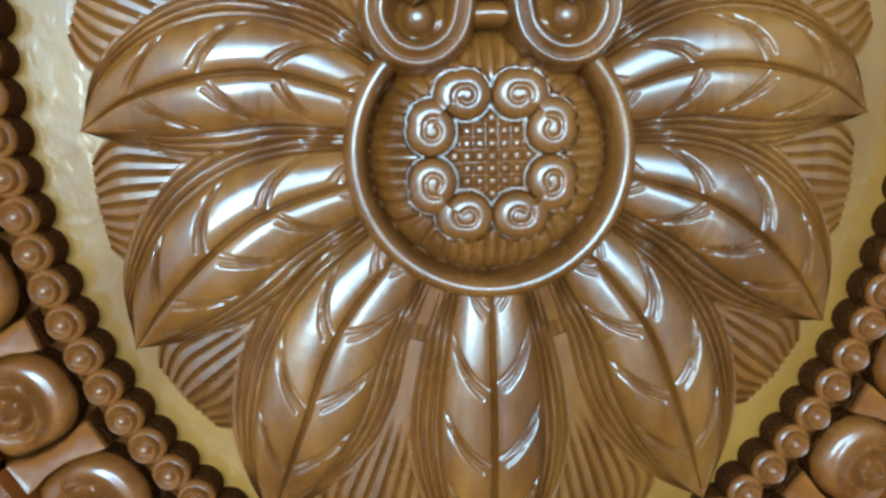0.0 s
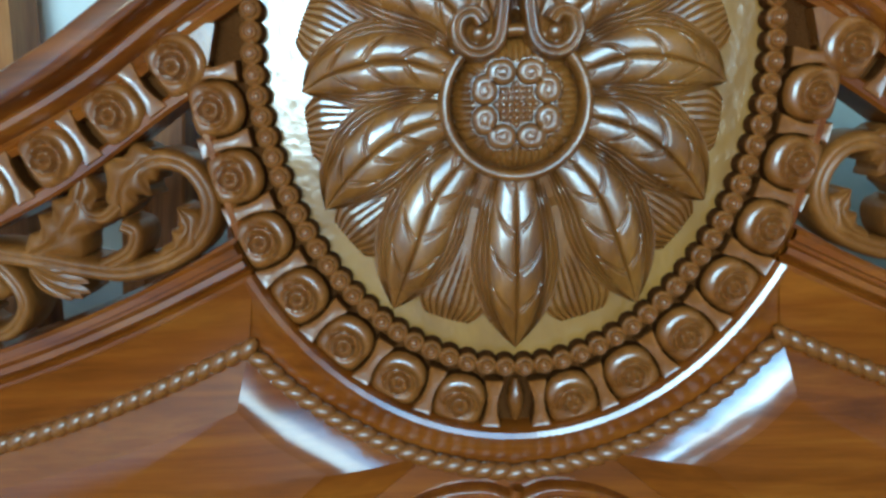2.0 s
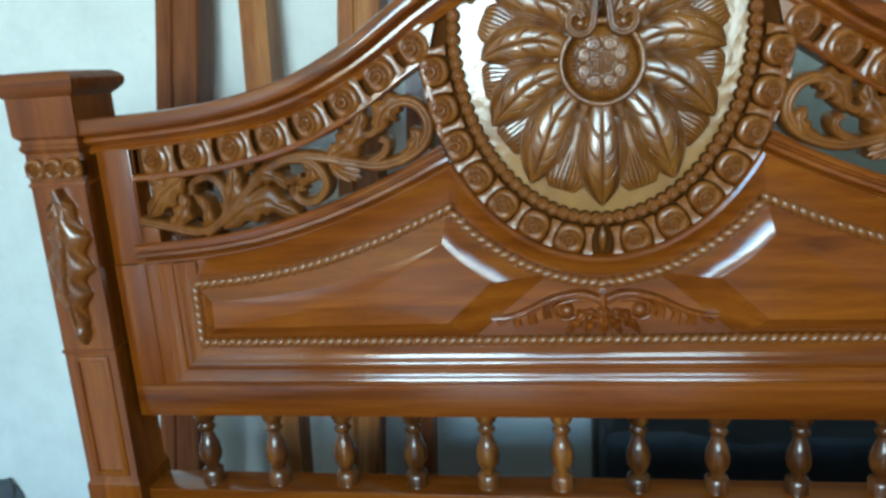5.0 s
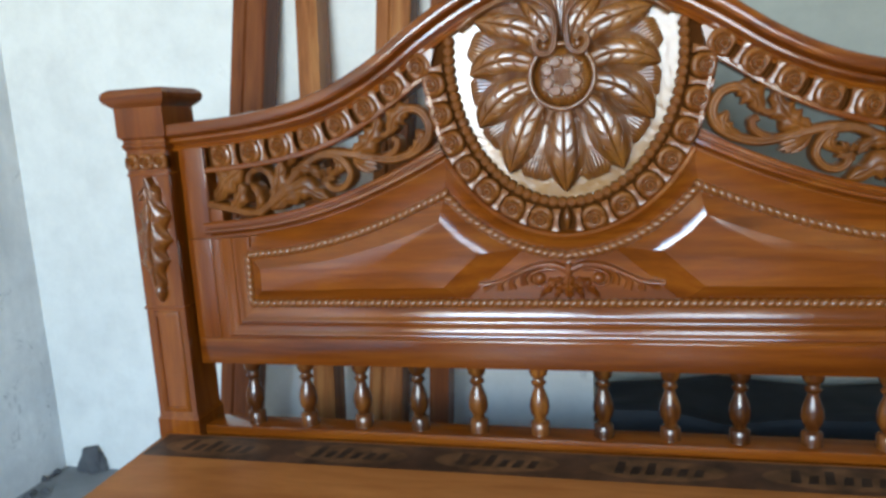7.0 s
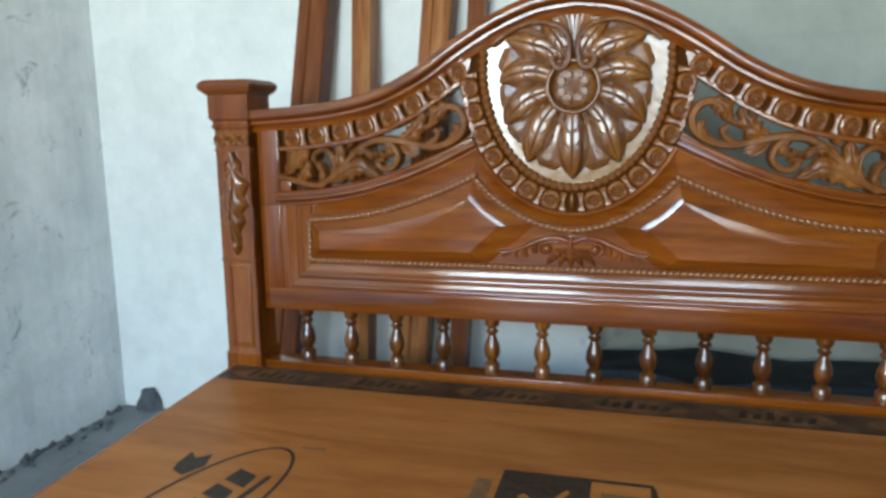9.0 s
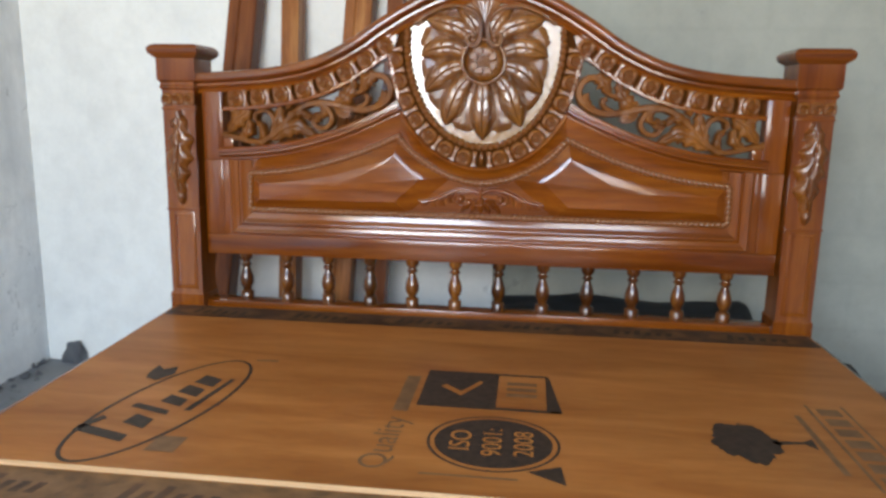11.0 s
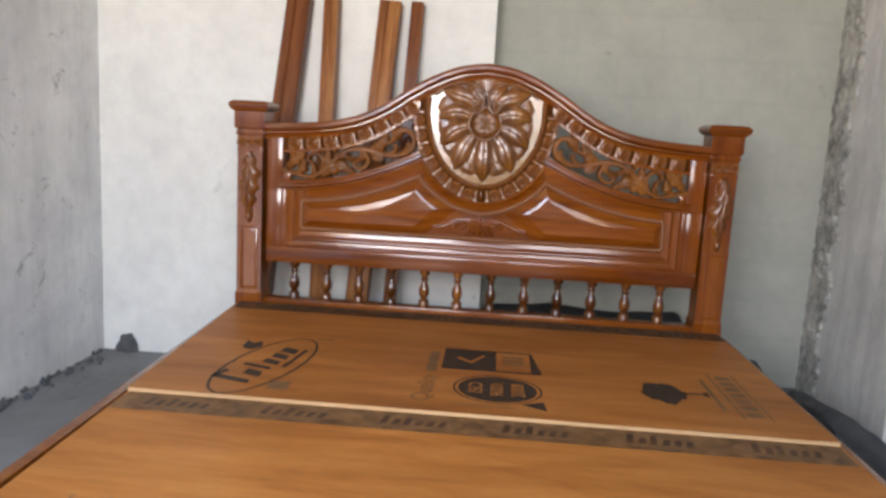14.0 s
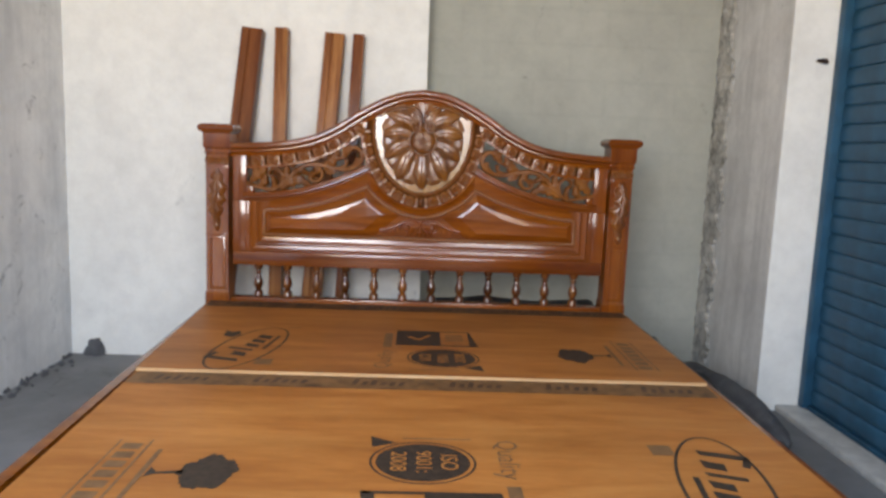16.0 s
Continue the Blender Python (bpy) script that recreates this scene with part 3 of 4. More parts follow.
bud = relief([(0, 0.908), (0, 0.951)], lambda u: 0.0085 * math.sin(0.35 + 2.55 * min(u, 1)) , lambda u, v: 0.003 + 0.011 * math.sqrt(max(0, 1 - v * v)) * math.sin(0.3 + 2.4 * u), 12, 7, 0.0, 0.016)
part("bud", bud, TEAK_CARVED, oval_band)
for k in range(9):
    for mesh, s0, name in ((bone, 0.0230, "bone"), (boss, 0.0545, "scroll_boss")):
        x, z, a = along(line, s0 + 0.0628 * k)
        for s in (1, -1):
            if z < crest_z(x, 0.075):
                part(name, mesh, None, oval_band, at=facing(s * x, z, s * a) @ Matrix.Scale(1.12 if name == "bone" else 1.10, 4))

# band of bosses under the crest rail
CREST_MID = [(x, crest_z(x, 0.0725)) for x in np.linspace(-0.815, -0.27, 80)]
egg_line = resample(CREST_MID, 120)
egg_len = length(egg_line)
for s in (1, -1):
    crest_band = part("crest_band", ruled([(s * x, crest_z(x, 0.048)) for x, _ in CREST_MID], [(s * x, crest_z(x, 0.097)) for x, _ in CREST_MID], lambda t: 0.0095, 60, 3), RECESS_SHADE, headboard, "carved border of bosses under the crest")
    n = 8
    for k in range(n):
        x, z, a = along(egg_line, egg_len * (k + 0.5) / n)
        part("scroll_boss", boss, None, crest_band, at=facing(s * (x + 0.005 * math.cos(a)), z + 0.005 * math.sin(a), s * (a - math.pi / 2), 0, 1.17))
        if k:
            x, z, a = along(egg_line, egg_len * k / n)
            part("bone", bone, None, crest_band, at=facing(s * x, z, s * a, 0, 1.12))
    # small triangle where the bands meet
    tri = [(s * -0.262, 1.290), (s * -0.300, 1.292), (s * -0.272, 1.252)]
    part("corner_leaf", Shape().prism(tri, -0.007, 0.019), TEAK_CARVED, crest_band)


# ---- the flower ----
HUB = (0.0, 1.214)


def polar(r, deg):
    a = radians(deg)
    return HUB[0] + r * math.cos(a), HUB[1] + r * math.sin(a)


def petal(deg, r1, w, bend=0.0, lift=0.0):
    """A long pointed petal: two smooth swelling halves with curved nicks, three flutes along each edge."""
    spine = spline([polar(0.052, deg + bend), polar(0.11, deg + bend * 0.75), polar(0.16, deg + bend * 0.3), polar(r1, deg)], 8)

    def width(u):
        return w * (0.50 + 0.50 * math.sin(min(1, u / 0.55) * math.pi / 2)) * (1 - max(0, (u - 0.42) / 0.58) ** 2.6) + 0.0004

    def cut(d, wide):
        return max(0.0, 1 - (d / wide) ** 2)

    def height(u, v):
        env = (0.72 + 0.48 * math.sin(u * math.pi * 0.9)) * (1 - 0.80 * max(0, (u - 0.55) / 0.45) ** 2)
        av = abs(v)
        h = 0.004 + lift + 0.0185 * env * max(0.0, 1 - av ** 3.0)
        h += 0.0030 * env * max(0.0, 1 - ((av - 0.29) / 0.31) ** 4)                     # two flat swelling halves
        h -= 0.0030 * env * cut(v, 0.040)                                               # midrib
        fade = 1 - 0.55 * u
        for c, d in ((0.60, 0.0062), (0.70, 0.0062), (0.80, 0.0054), (0.90, 0.0040)):   # flutes along the edge
            h -= d * fade * cut(av - c - 0.03 * math.sin(3 * u), 0.042)
        g = u * 4.6 + 0.30 * av + 1.9 * av * av - (0.0 if v > 0 else 0.10)              # curved nicks, in pairs
        f = g % 1.0
        if 0.04 < av < 0.56 and 0.05 < u < 0.88:
            lean = math.sin((av - 0.04) / 0.52 * math.pi) ** 0.6
            h -= (0.0024 * cut(f - 0.50, 0.050) + 0.0015 * cut(f - 0.64, 0.045) * (av > 0.12)) * lean * env
        return 0.002 + (h - 0.002) * min(1.0, max(0.0, (u - 0.015) / 0.055))
    return relief(spine, width, height, 180, 141, 0.0, 0.014)


def back_leaf(deg, r1, w):
    """A short striped leaf that peeps out between two petals."""
    spine = [polar(0.10, deg), polar(r1, deg)]
    width = lambda u: w * (0.35 + 0.65 * min(1, u / 0.8)) * (1 - 0.35 * max(0, (u - 0.8) / 0.2) ** 2)
    def height(u, v):
        edge = 0.0065 - 0.004 * u * abs(v)
        ray = max(0.0, 1 - (((v * 4.5 + 0.5) % 1 - 0.5) / 0.17) ** 2)
        return edge - 0.0030 * ray * min(1.0, max(0.0, (u - 0.40) / 0.15)) - 0.004 * max(0, u - 0.85) / 0.15
    return relief(spine, width, height, 30, 73, 0.0, 0.014)


flower = part("flower", dome_y([(0.092, -0.013), (0.092, 0.006), (0.06, 0.011), (0.05, 0.003)], 48), TEAK_FLOWER, headboard, "carved sunflower with pointed fluted petals")
PETALS = ((-90, 0.224, 0.045, 0), (-121.5, 0.215, 0.044, -14), (-152.4, 0.192, 0.043, -19), (-184.5, 0.185, 0.042, -22), (-215, 0.208, 0.042, -26), (-241, 0.172, 0.036, -16))
for deg, r, w, bend in PETALS:
    part("petal", petal(deg, r * 1.03, w, bend), TEAK_FLOWER, flower, angle=60)
    if deg != -90:
        part("petal", petal(-180 - deg, r * 1.03, w, -bend), TEAK_FLOWER, flower, angle=60)
for deg, r in ((-108, 0.203), (-142, 0.188), (-173.5, 0.180), (-202.7, 0.193), (-231, 0.182)):
    for d in (deg, -180 - deg):
        part("leaf", back_leaf(d, r + 0.009, 0.033), TEAK_FLOWER, flower, angle=60)

# hub: ring, dish with flutes, eight scallops and a chequered eye
ring = dome_y([(0.0685, -0.004), (0.0685, 0.020), (0.0675, 0.0255), (0.0650, 0.0295), (0.0625, 0.0305), (0.0600, 0.0290), (0.0585, 0.0255), (0.0575, 0.018), (0.0570, 0.006)], 96)
ring.f.pop()
part("ring", ring, TEAK_FLOWER, flower, "polished ring round the hub", angle=60)
SCALLOPS = [(0.0298 * math.cos(radians(22.5 + 45 * k)), 0.0298 * math.sin(radians(22.5 + 45 * k))) for k in range(8)]
rows = []
for i in range(90):
    r = 0.0578 * (1 - i / 89.0) + 0.0003
    row = []
    for k in range(288):
        a = 2 * math.pi * k / 288
        x, z = r * math.cos(a), r * math.sin(a)
        d = min(math.hypot(x - cx, z - cz) for cx, cz in SCALLOPS)
        tail = max(0.0, math.cos(4 * a + math.pi)) ** 0.7 * 0.0035 if r > 0.0298 else 0.0     # each scallop draws out towards the ring
        d = max(0.0, d - tail)
        if d < 0.0112:
            h = 0.0265 + 0.0065 * max(0.0, 1 - (d / 0.0118) ** 4) ** 0.5 - 0.0013 * math.exp(-((d - 0.0036) / 0.0010) ** 2)
        elif d < 0.0128:
            h = 0.0225
        elif r < 0.0285:
            grid_x, grid_z = ((x / 0.0058) % 1) - 0.5, ((z / 0.0058) % 1) - 0.5
            h = 0.0270 + 0.0035 * math.cos(r / 0.0285 * 1.5) - 0.0034 * max(math.exp(-(grid_x / 0.17) ** 2), math.exp(-(grid_z / 0.17) ** 2))
        else:
            t = min(1.0, (r - 0.033) / 0.0245)
            flute = max(0.0, 1 - (((a * 40 / (2 * math.pi) + 0.9 * t * math.sin(4 * a)) % 1 - 0.5) / 0.24) ** 2)
            h = 0.004 + 0.0235 * math.sqrt(max(0.0, 1 - max(0.0, t) ** 2.2)) - 0.0030 * flute * min(1.0, max(0.0, t) * 3 + 0.25)
        row.append((x, -h, z))
    rows.append(row)
hub = Shape().grid(rows, wrap=True)
part("hub", hub, TEAK_FLOWER, flower, "round hub with scallops and a chequered eye", angle=70, at=facing(*HUB))
bpy.data.objects["ring"].matrix_basis = facing(*HUB)
flower.data.transform(facing(*HUB))

# two scrolls that rise from the hub and part along the crest
for s in (1, -1):
    sc = spline([(-0.029, 1.282), (-0.036, 1.290), (-0.047, 1.287), (-0.0505, 1.274), (-0.042, 1.261), (-0.028, 1.259), (-0.0165, 1.268), (-0.0125, 1.285), (-0.0105, 1.312), (-0.016, 1.338), (-0.044, 1.362), (-0.100, 1.372), (-0.160, 1.353), (-0.208, 1.322)], 8)
    part("scroll_eye", dome_y([(0.0200, -0.004), (0.0200, 0.018), (0.0185, 0.023), (0.0160, 0.0255), (0.0100, 0.0265), (0.0070, 0.0330), (0.0040, 0.0365), (0.0015, 0.0372)], 28), TEAK_FLOWER, flower, angle=60, at=facing(s * -0.0325, 1.2745))
    part("scroll", relief([(s * x, z) for x, z in sc], lambda u: 0.0098 - 0.0040 * u, lambda u, v: 0.010 + 0.030 * max(0.0, 1 - u) ** 0.8 * max(0.0, 1 - abs(v) ** 3.5) ** 0.7 + 0.006 * math.sqrt(max(0, 1 - v * v)) - 0.0035 * math.exp(-((v + s * 0.1) / 0.22) ** 2) * (u < 0.9), 100, 21, 0.0, 0.012), TEAK_FLOWER, flower, angle=60)
part("palmette", relief([(0, 1.305), (0, 1.386)], lambda u: 0.004 + 0.044 * u ** 1.3, lambda u, v: 0.006 + 0.008 * (1 - v * v) - 0.0035 * max(0.0, 1 - (((v * 3.5 + 0.5) % 1 - 0.5) / 0.2) ** 2) * min(1.0, 3 * u), 24, 61, 0.0, 0.014), TEAK_FLOWER, flower, "ribbed leaf between the scrolls", angle=60)


# ---- raised panel, rope of beads, mouldings and the small crest ornament ----
outer_top = resample(spline([(-0.735, 0.862), (-0.62, 0.873), (-0.50, 0.897), (-0.38, 0.936), (-0.258, 0.984)], 10), 30)
inner_top = resample(spline([(-0.700, 0.833), (-0.60, 0.842), (-0.50, 0.857), (-0.38, 0.889), (-0.270, 0.930)], 10), 30)
outer_dip = resample([p for p in ROPE_DIP if p[0] < -0.085], 14)
inner_dip = resample([(-0.270, 0.930), (-0.240, 0.897), (-0.200, 0.868), (-0.186, 0.860)], 14)
outer_diag = resample([outer_dip[-1], (-0.225, 0.752)], 10)
inner_diag = resample([(-0.186, 0.863), (-0.268, 0.787)], 10)
outer_bot = resample([(-0.225, 0.752), (-0.735, 0.752)], 16)
inner_bot = resample([(-0.268, 0.787), (-0.700, 0.782)], 16)
outer_end = resample([(-0.735, 0.752), (-0.735, 0.862)], 6)
inner_end = resample([(-0.700, 0.782), (-0.700, 0.833)], 6)
for s in (1, -1):
    rp = Shape()
    for o, i in ((outer_top, inner_top), (outer_dip, inner_dip), (outer_diag, inner_diag), (outer_bot, inner_bot), (outer_end, inner_end)):
        steps = [k / 8 for k in range(9)] if o is outer_dip else [0.0, 1.0]     # the curved facet is slightly rounded
        rp.grid([[(s * (ox + (ix - ox) * t), -0.0205 * (1 - (1 - t) ** 1.35 if o is outer_dip else t), oz + (iz - oz) * t) for t in steps] for (ox, oz), (ix, iz) in zip(o, i)])
    loop = inner_top[:-1] + inner_dip[:-1] + inner_diag[:-1] + inner_bot[:-1] + inner_end[:-1]
    c = (-0.43, 0.835)
    rings = [[(s * (c[0] + (x - c[0]) * k), -0.0205 - 0.0030 * (1 - k * k), c[1] + (z - c[1]) * k) for x, z in loop] for k in (1.0, 0.84, 0.66, 0.5, 0.33, 0.16, 0.02)]
    rp.grid(rings, wrap=True)
    part("raised_field", rp, TEAK, headboard, "raised bevelled field of glossy teak", angle=12)
centre_field = [(-0.225, 0.752)] + [(x, z) for x, z in ROPE_DIP if x >= -0.09] + [(-x, z) for x, z in ROPE_DIP[-2::-1] if -x <= 0.09] + [(0.225, 0.752)]
part("centre_field", Shape().prism(centre_field, -0.0015, 0.004), TEAK, headboard)

bead_mesh = lathe([(0.0008, -0.0118), (0.0038, -0.0102), (0.0064, -0.0058), (0.0072, 0.0), (0.0064, 0.0058), (0.0038, 0.0102), (0.0008, 0.0118)], 10).mesh("bead", TEAK_CARVED, 60)
rope_path = [(-0.737, 0.748)] + ROPE_TOP + ROPE_DIP[1:]
# channel colour is darkened to paint the shade between beads
rope = part("rope", sweep(rope_path + mirror(rope_path)[-2::-1], [(-0.009, 0.004), (-0.008, -0.0015), (0.008, -0.0015), (0.009, 0.004)]), RECESS_SHADE, headboard, "twisted rope of carved beads")
full = rope_path + mirror(rope_path)[-2::-1]
n = int(length(full) / 0.0158)
for k in range(n):
    x, z, a = along(full, (k + 0.5) * length(full) / n)
    lean = 0.45 if x < 0 else -0.45
    part("bead", bead_mesh, None, rope, at=facing(x, z, a + math.pi / 2 + lean, -0.0045, 1.12))
low = part("rope", sweep([(-0.737, 0.748), (0.737, 0.748)], [(-0.009, 0.004), (-0.008, -0.0015), (0.008, -0.0015), (0.009, 0.004)]), RECESS_SHADE, headboard, "twisted rope of carved beads")
for k in range(92):
    part("bead", bead_mesh, None, low, at=facing(-0.729 + 1.458 * k / 91, 0.748, math.pi / 2 + 0.55, -0.0045, 1.08))

FRAME_PROFILE = ((0.008, 0.004), (0.006, -0.001), (-0.008, -0.0022), (-0.016, -0.0038), (-0.022, -0.0062), (-0.026, -0.0090), (-0.029, -0.0095), (-0.031, -0.0070), (-0.033, -0.0025), (-0.036, -0.0025), (-0.038, -0.0060),
                 (-0.048, -0.0070), (-0.053, -0.0085), (-0.057, -0.0110), (-0.060, -0.0118), (-0.063, -0.0095), (-0.065, -0.0065), (-0.072, -0.0065))
part("frame_moulding", Shape().grid([[(e * (0.737 - d), y, 0.733 + d) for d, y in FRAME_PROFILE] for e in (-1, 1)]), TEAK, headboard, "stepped moulding mitred round the panel")
for s in (1, -1):
    part("frame_moulding", Shape().grid([[(s * (0.737 - d), y, z) for d, y in FRAME_PROFILE] for z in (0.905,)] + [[(s * (0.737 - d), y, 0.733 + d) for d, y in FRAME_PROFILE]]), TEAK_UP, headboard)
for s in (1, -1):
    part("stile", Shape().bevel_box(s * 0.817 - 0.0095, s * 0.817 + 0.0085, -0.0060, 0.003, 0.664, 0.904, 0.001), TEAK_UP, headboard)
part("bottom_rail", Shape().bevel_box(-HALF, HALF, -0.010, 0.050, 0.600, 0.664, 0.004), TEAK, headboard)
for s in (1, -1):
    part("stile", Shape().bevel_box(s * 0.855 - 0.030, s * 0.855 + 0.030, -0.0085, 0.003, 0.664, 0.904, 0.002), TEAK_UP, headboard)


def acanthus(spine, w, h, lobes, base=0.0, back=0.004, nu=60, nv=17, cut=0.38, shape=None):
    """A lobed leaf: its edge swells and draws in, veins run out to each lobe."""
    def width(u):
        env = math.sin(0.22 + 2.75 * u) * (1 - 0.25 * u)
        return w * max(0.03, env) * (1 - cut * abs(math.cos(u * lobes * math.pi)) ** 1.6)

    def height(u, v):
        vein = math.exp(-((((u * lobes - 0.9 * abs(v)) % 1) - 0.5) / 0.16) ** 2) * abs(v)
        return 0.003 + h * (1 - 0.75 * v * v) * (0.6 + 0.4 * math.sin(u * math.pi)) - 0.35 * h * math.exp(-(v / 0.12) ** 2) - 0.3 * h * vein
    return relief(spine, width, height, nu, nv, base, back, shape)


def rib(pts, w0, w1, h, s=1, base=0.0, back=0.003, groove=0.0, nu=30):
    """A rounded, tapering carved strand along a curve."""
    return relief([(s * x, z) for x, z in spline(pts, 8)], lambda u: w0 + (w1 - w0) * u, lambda u, v: 0.001 + h * math.sqrt(max(0, 1 - v * v)) * (1 - 0.35 * u) - groove * math.exp(-(v / 0.3) ** 2), nu, 11, base, back)


ornament = part("ornament", acanthus([(0, 0.812), (0, 0.757)], 0.020, 0.016, 3), TEAK_UP, headboard, "small carved ornament of two wings over a leaf", angle=60)
part("bud", relief([(0, 0.836), (0, 0.806)], lambda u: 0.010 * math.sin(0.5 + 2.4 * u), lambda u, v: 0.004 + 0.014 * math.sqrt(max(0, 1 - v * v)), 12, 9, 0.0, 0.003), TEAK_UP, ornament, angle=60)
for s in (1, -1):
    part("wing", rib([(-0.006, 0.822), (-0.035, 0.832), (-0.080, 0.826), (-0.130, 0.803), (-0.160, 0.793), (-0.192, 0.791)], 0.0085, 0.0045, 0.017, s, 0.0, 0.003, 0.002, 50), TEAK_UP, ornament, angle=60)
    for pts, w in (([(-0.082, 0.824), (-0.096, 0.805), (-0.094, 0.788)], 0.0085), ([(-0.106, 0.815), (-0.122, 0.797), (-0.119, 0.778)], 0.0090), ([(-0.130, 0.804), (-0.147, 0.790), (-0.146, 0.775)], 0.0080), ([(-0.155, 0.795), (-0.170, 0.784), (-0.182, 0.778)], 0.0060)):
        part("lobe", rib(pts, w * 0.6, w, 0.013, s, 0.0, 0.003, 0.003), TEAK_UP, ornament, angle=60)
    part("hook", rib([(-0.030, 0.822), (-0.052, 0.822), (-0.078, 0.812), (-0.080, 0.794), (-0.062, 0.785), (-0.047, 0.792)], 0.006, 0.004, 0.012, s), TEAK_UP, ornament, angle=60)
    part("eye", dome_y([(0.0125, -0.003), (0.0125, 0.004), (0.0110, 0.010), (0.0070, 0.0145), (0.0025, 0.016)], 20), TEAK_UP, ornament, angle=60, at=facing(s * -0.061, 0.803))
    part("leaf", acanthus([(s * x, z) for x, z in spline([(-0.010, 0.800), (-0.030, 0.796), (-0.046, 0.780), (-0.062, 0.760)], 8)], 0.015, 0.014, 4), TEAK_UP, ornament, angle=60)
    part("leaf", acanthus([(s * x, z) for x, z in spline([(-0.006, 0.790), (-0.020, 0.778), (-0.030, 0.758)], 8)], 0.012, 0.014, 3), TEAK_UP, ornament, angle=60)

# ---- the two frets: a running vine with curling leaves ----
def vine(pts, w0, w1, s):
    w0, w1 = w0 * 1.25, w1 * 1.3
    return relief([(s * x, z) for x, z in spline(pts, 8)], lambda u: w0 + (w1 - w0) * u, lambda u, v: 0.004 + 0.012 * math.sqrt(max(0, 1 - v * v)) - 0.003 * math.exp(-(v / 0.25) ** 2), 60, 9, 0.008, 0.032)


VINES = (
    ([(-0.826, 0.985), (-0.768, 0.972), (-0.712, 0.961), (-0.672, 0.976), (-0.654, 1.008), (-0.660, 1.044), (-0.684, 1.060), (-0.711, 1.050), (-0.716, 1.030)], 0.0080, 0.0060),
    ([(-0.700, 0.958), (-0.657, 0.987), (-0.620, 1.024), (-0.584, 1.057), (-0.547, 1.080), (-0.505, 1.088), (-0.461, 1.083), (-0.410, 1.072), (-0.366, 1.067), (-0.320, 1.080), (-0.291, 1.103), (-0.283, 1.134), (-0.299, 1.164), (-0.327, 1.172), (-0.350, 1.160)], 0.0085, 0.0080),
    ([(-0.388, 1.072), (-0.362, 1.086), (-0.355, 1.105), (-0.366, 1.112)], 0.0070, 0.0060),
    ([(-0.530, 1.084), (-0.495, 1.080), (-0.475, 1.061), (-0.468, 1.035), (-0.485, 1.012), (-0.508, 1.008), (-0.524, 1.020), (-0.523, 1.038)], 0.0070, 0.0065),
    ([(-0.402, 1.138), (-0.398, 1.124), (-0.382, 1.120), (-0.366, 1.132)], 0.0055, 0.0060),
)
# lobed leaves along a curve: curve, half width, lobes
CURLS = (
    ([(-0.325, 1.176), (-0.345, 1.166), (-0.362, 1.146), (-0.366, 1.120)], 0.0180, 3),
    ([(-0.312, 1.128), (-0.303, 1.110), (-0.312, 1.092), (-0.338, 1.076)], 0.0110, 3),
    ([(-0.462, 1.084), (-0.432, 1.098), (-0.413, 1.118), (-0.400, 1.142), (-0.396, 1.162)], 0.0190, 4),
    ([(-0.505, 1.084), (-0.492, 1.064), (-0.498, 1.048), (-0.520, 1.040)], 0.0100, 3),
    ([(-0.612, 1.034), (-0.585, 1.056), (-0.558, 1.054), (-0.538, 1.032)], 0.0130, 3),
    ([(-0.665, 0.968), (-0.620, 1.000), (-0.580, 1.012), (-0.545, 0.996), (-0.522, 0.988)], 0.0220, 4),
    ([(-0.658, 0.985), (-0.640, 1.030), (-0.632, 1.078)], 0.0170, 3),
    ([(-0.728, 1.062), (-0.760, 1.040), (-0.785, 1.015), (-0.806, 0.988)], 0.0200, 3),
    ([(-0.770, 0.968), (-0.748, 0.985), (-0.735, 1.010), (-0.738, 1.034)], 0.0140, 3),
    ([(-0.705, 0.966), (-0.692, 0.985), (-0.696, 1.010), (-0.716, 1.034)], 0.0090, 2),
    ([(-0.800, 1.066), (-0.780, 1.056), (-0.762, 1.040)], 0.0110, 2),
    ([(-0.580, 1.100), (-0.600, 1.086), (-0.612, 1.062)], 0.0100, 2),
    ([(-0.700, 1.078), (-0.676, 1.074), (-0.640, 1.082)], 0.0080, 2),
)
def fan_leaf(x, z, deg, size, spread, s, lobes=5, base=0.006, back=0.030, bulge=0.010):
    """A broad lobed leaf that fans out from its stem and rolls back at the rim, with a cut vein to each lobe."""
    rows = []
    for i in range(17):
        rho = i / 16
        row = []
        for j in range(61):
            q = 2 * j / 60 - 1
            tip = abs(math.cos(q * lobes * math.pi / 2)) ** 0.7
            th = radians(deg + spread * q * (1 - 0.25 * rho) + 14 * rho * rho)
            r = size * (1 - 0.42 * abs(q) ** 1.4) * (0.72 + 0.28 * tip) * (0.10 + 0.90 * rho)
            vein = max(0.0, 1 - (1 - tip) / 0.10) * math.sin(math.pi * rho)
            h = 0.004 + bulge * math.sin(math.pi * (0.12 + 0.80 * rho)) * (0.75 + 0.25 * math.cos(q * 9)) - 0.0020 * vein + 0.003 * q
            row.append((s * (x + r * math.cos(th)), base - h, z + r * math.sin(th)))
        rows.append(row)
    rim_row = [(px, base + back, pz) for px, _, pz in rows[-1]]
    stem_row = [(px, base + back, pz) for px, _, pz in rows[0]]
    sh = Shape().grid([stem_row] + rows + [rim_row, stem_row])
    for c in (0, 60):
        sh.f.append(tuple(i * 61 + c for i in range(len(rows) + 2)))
    return sh


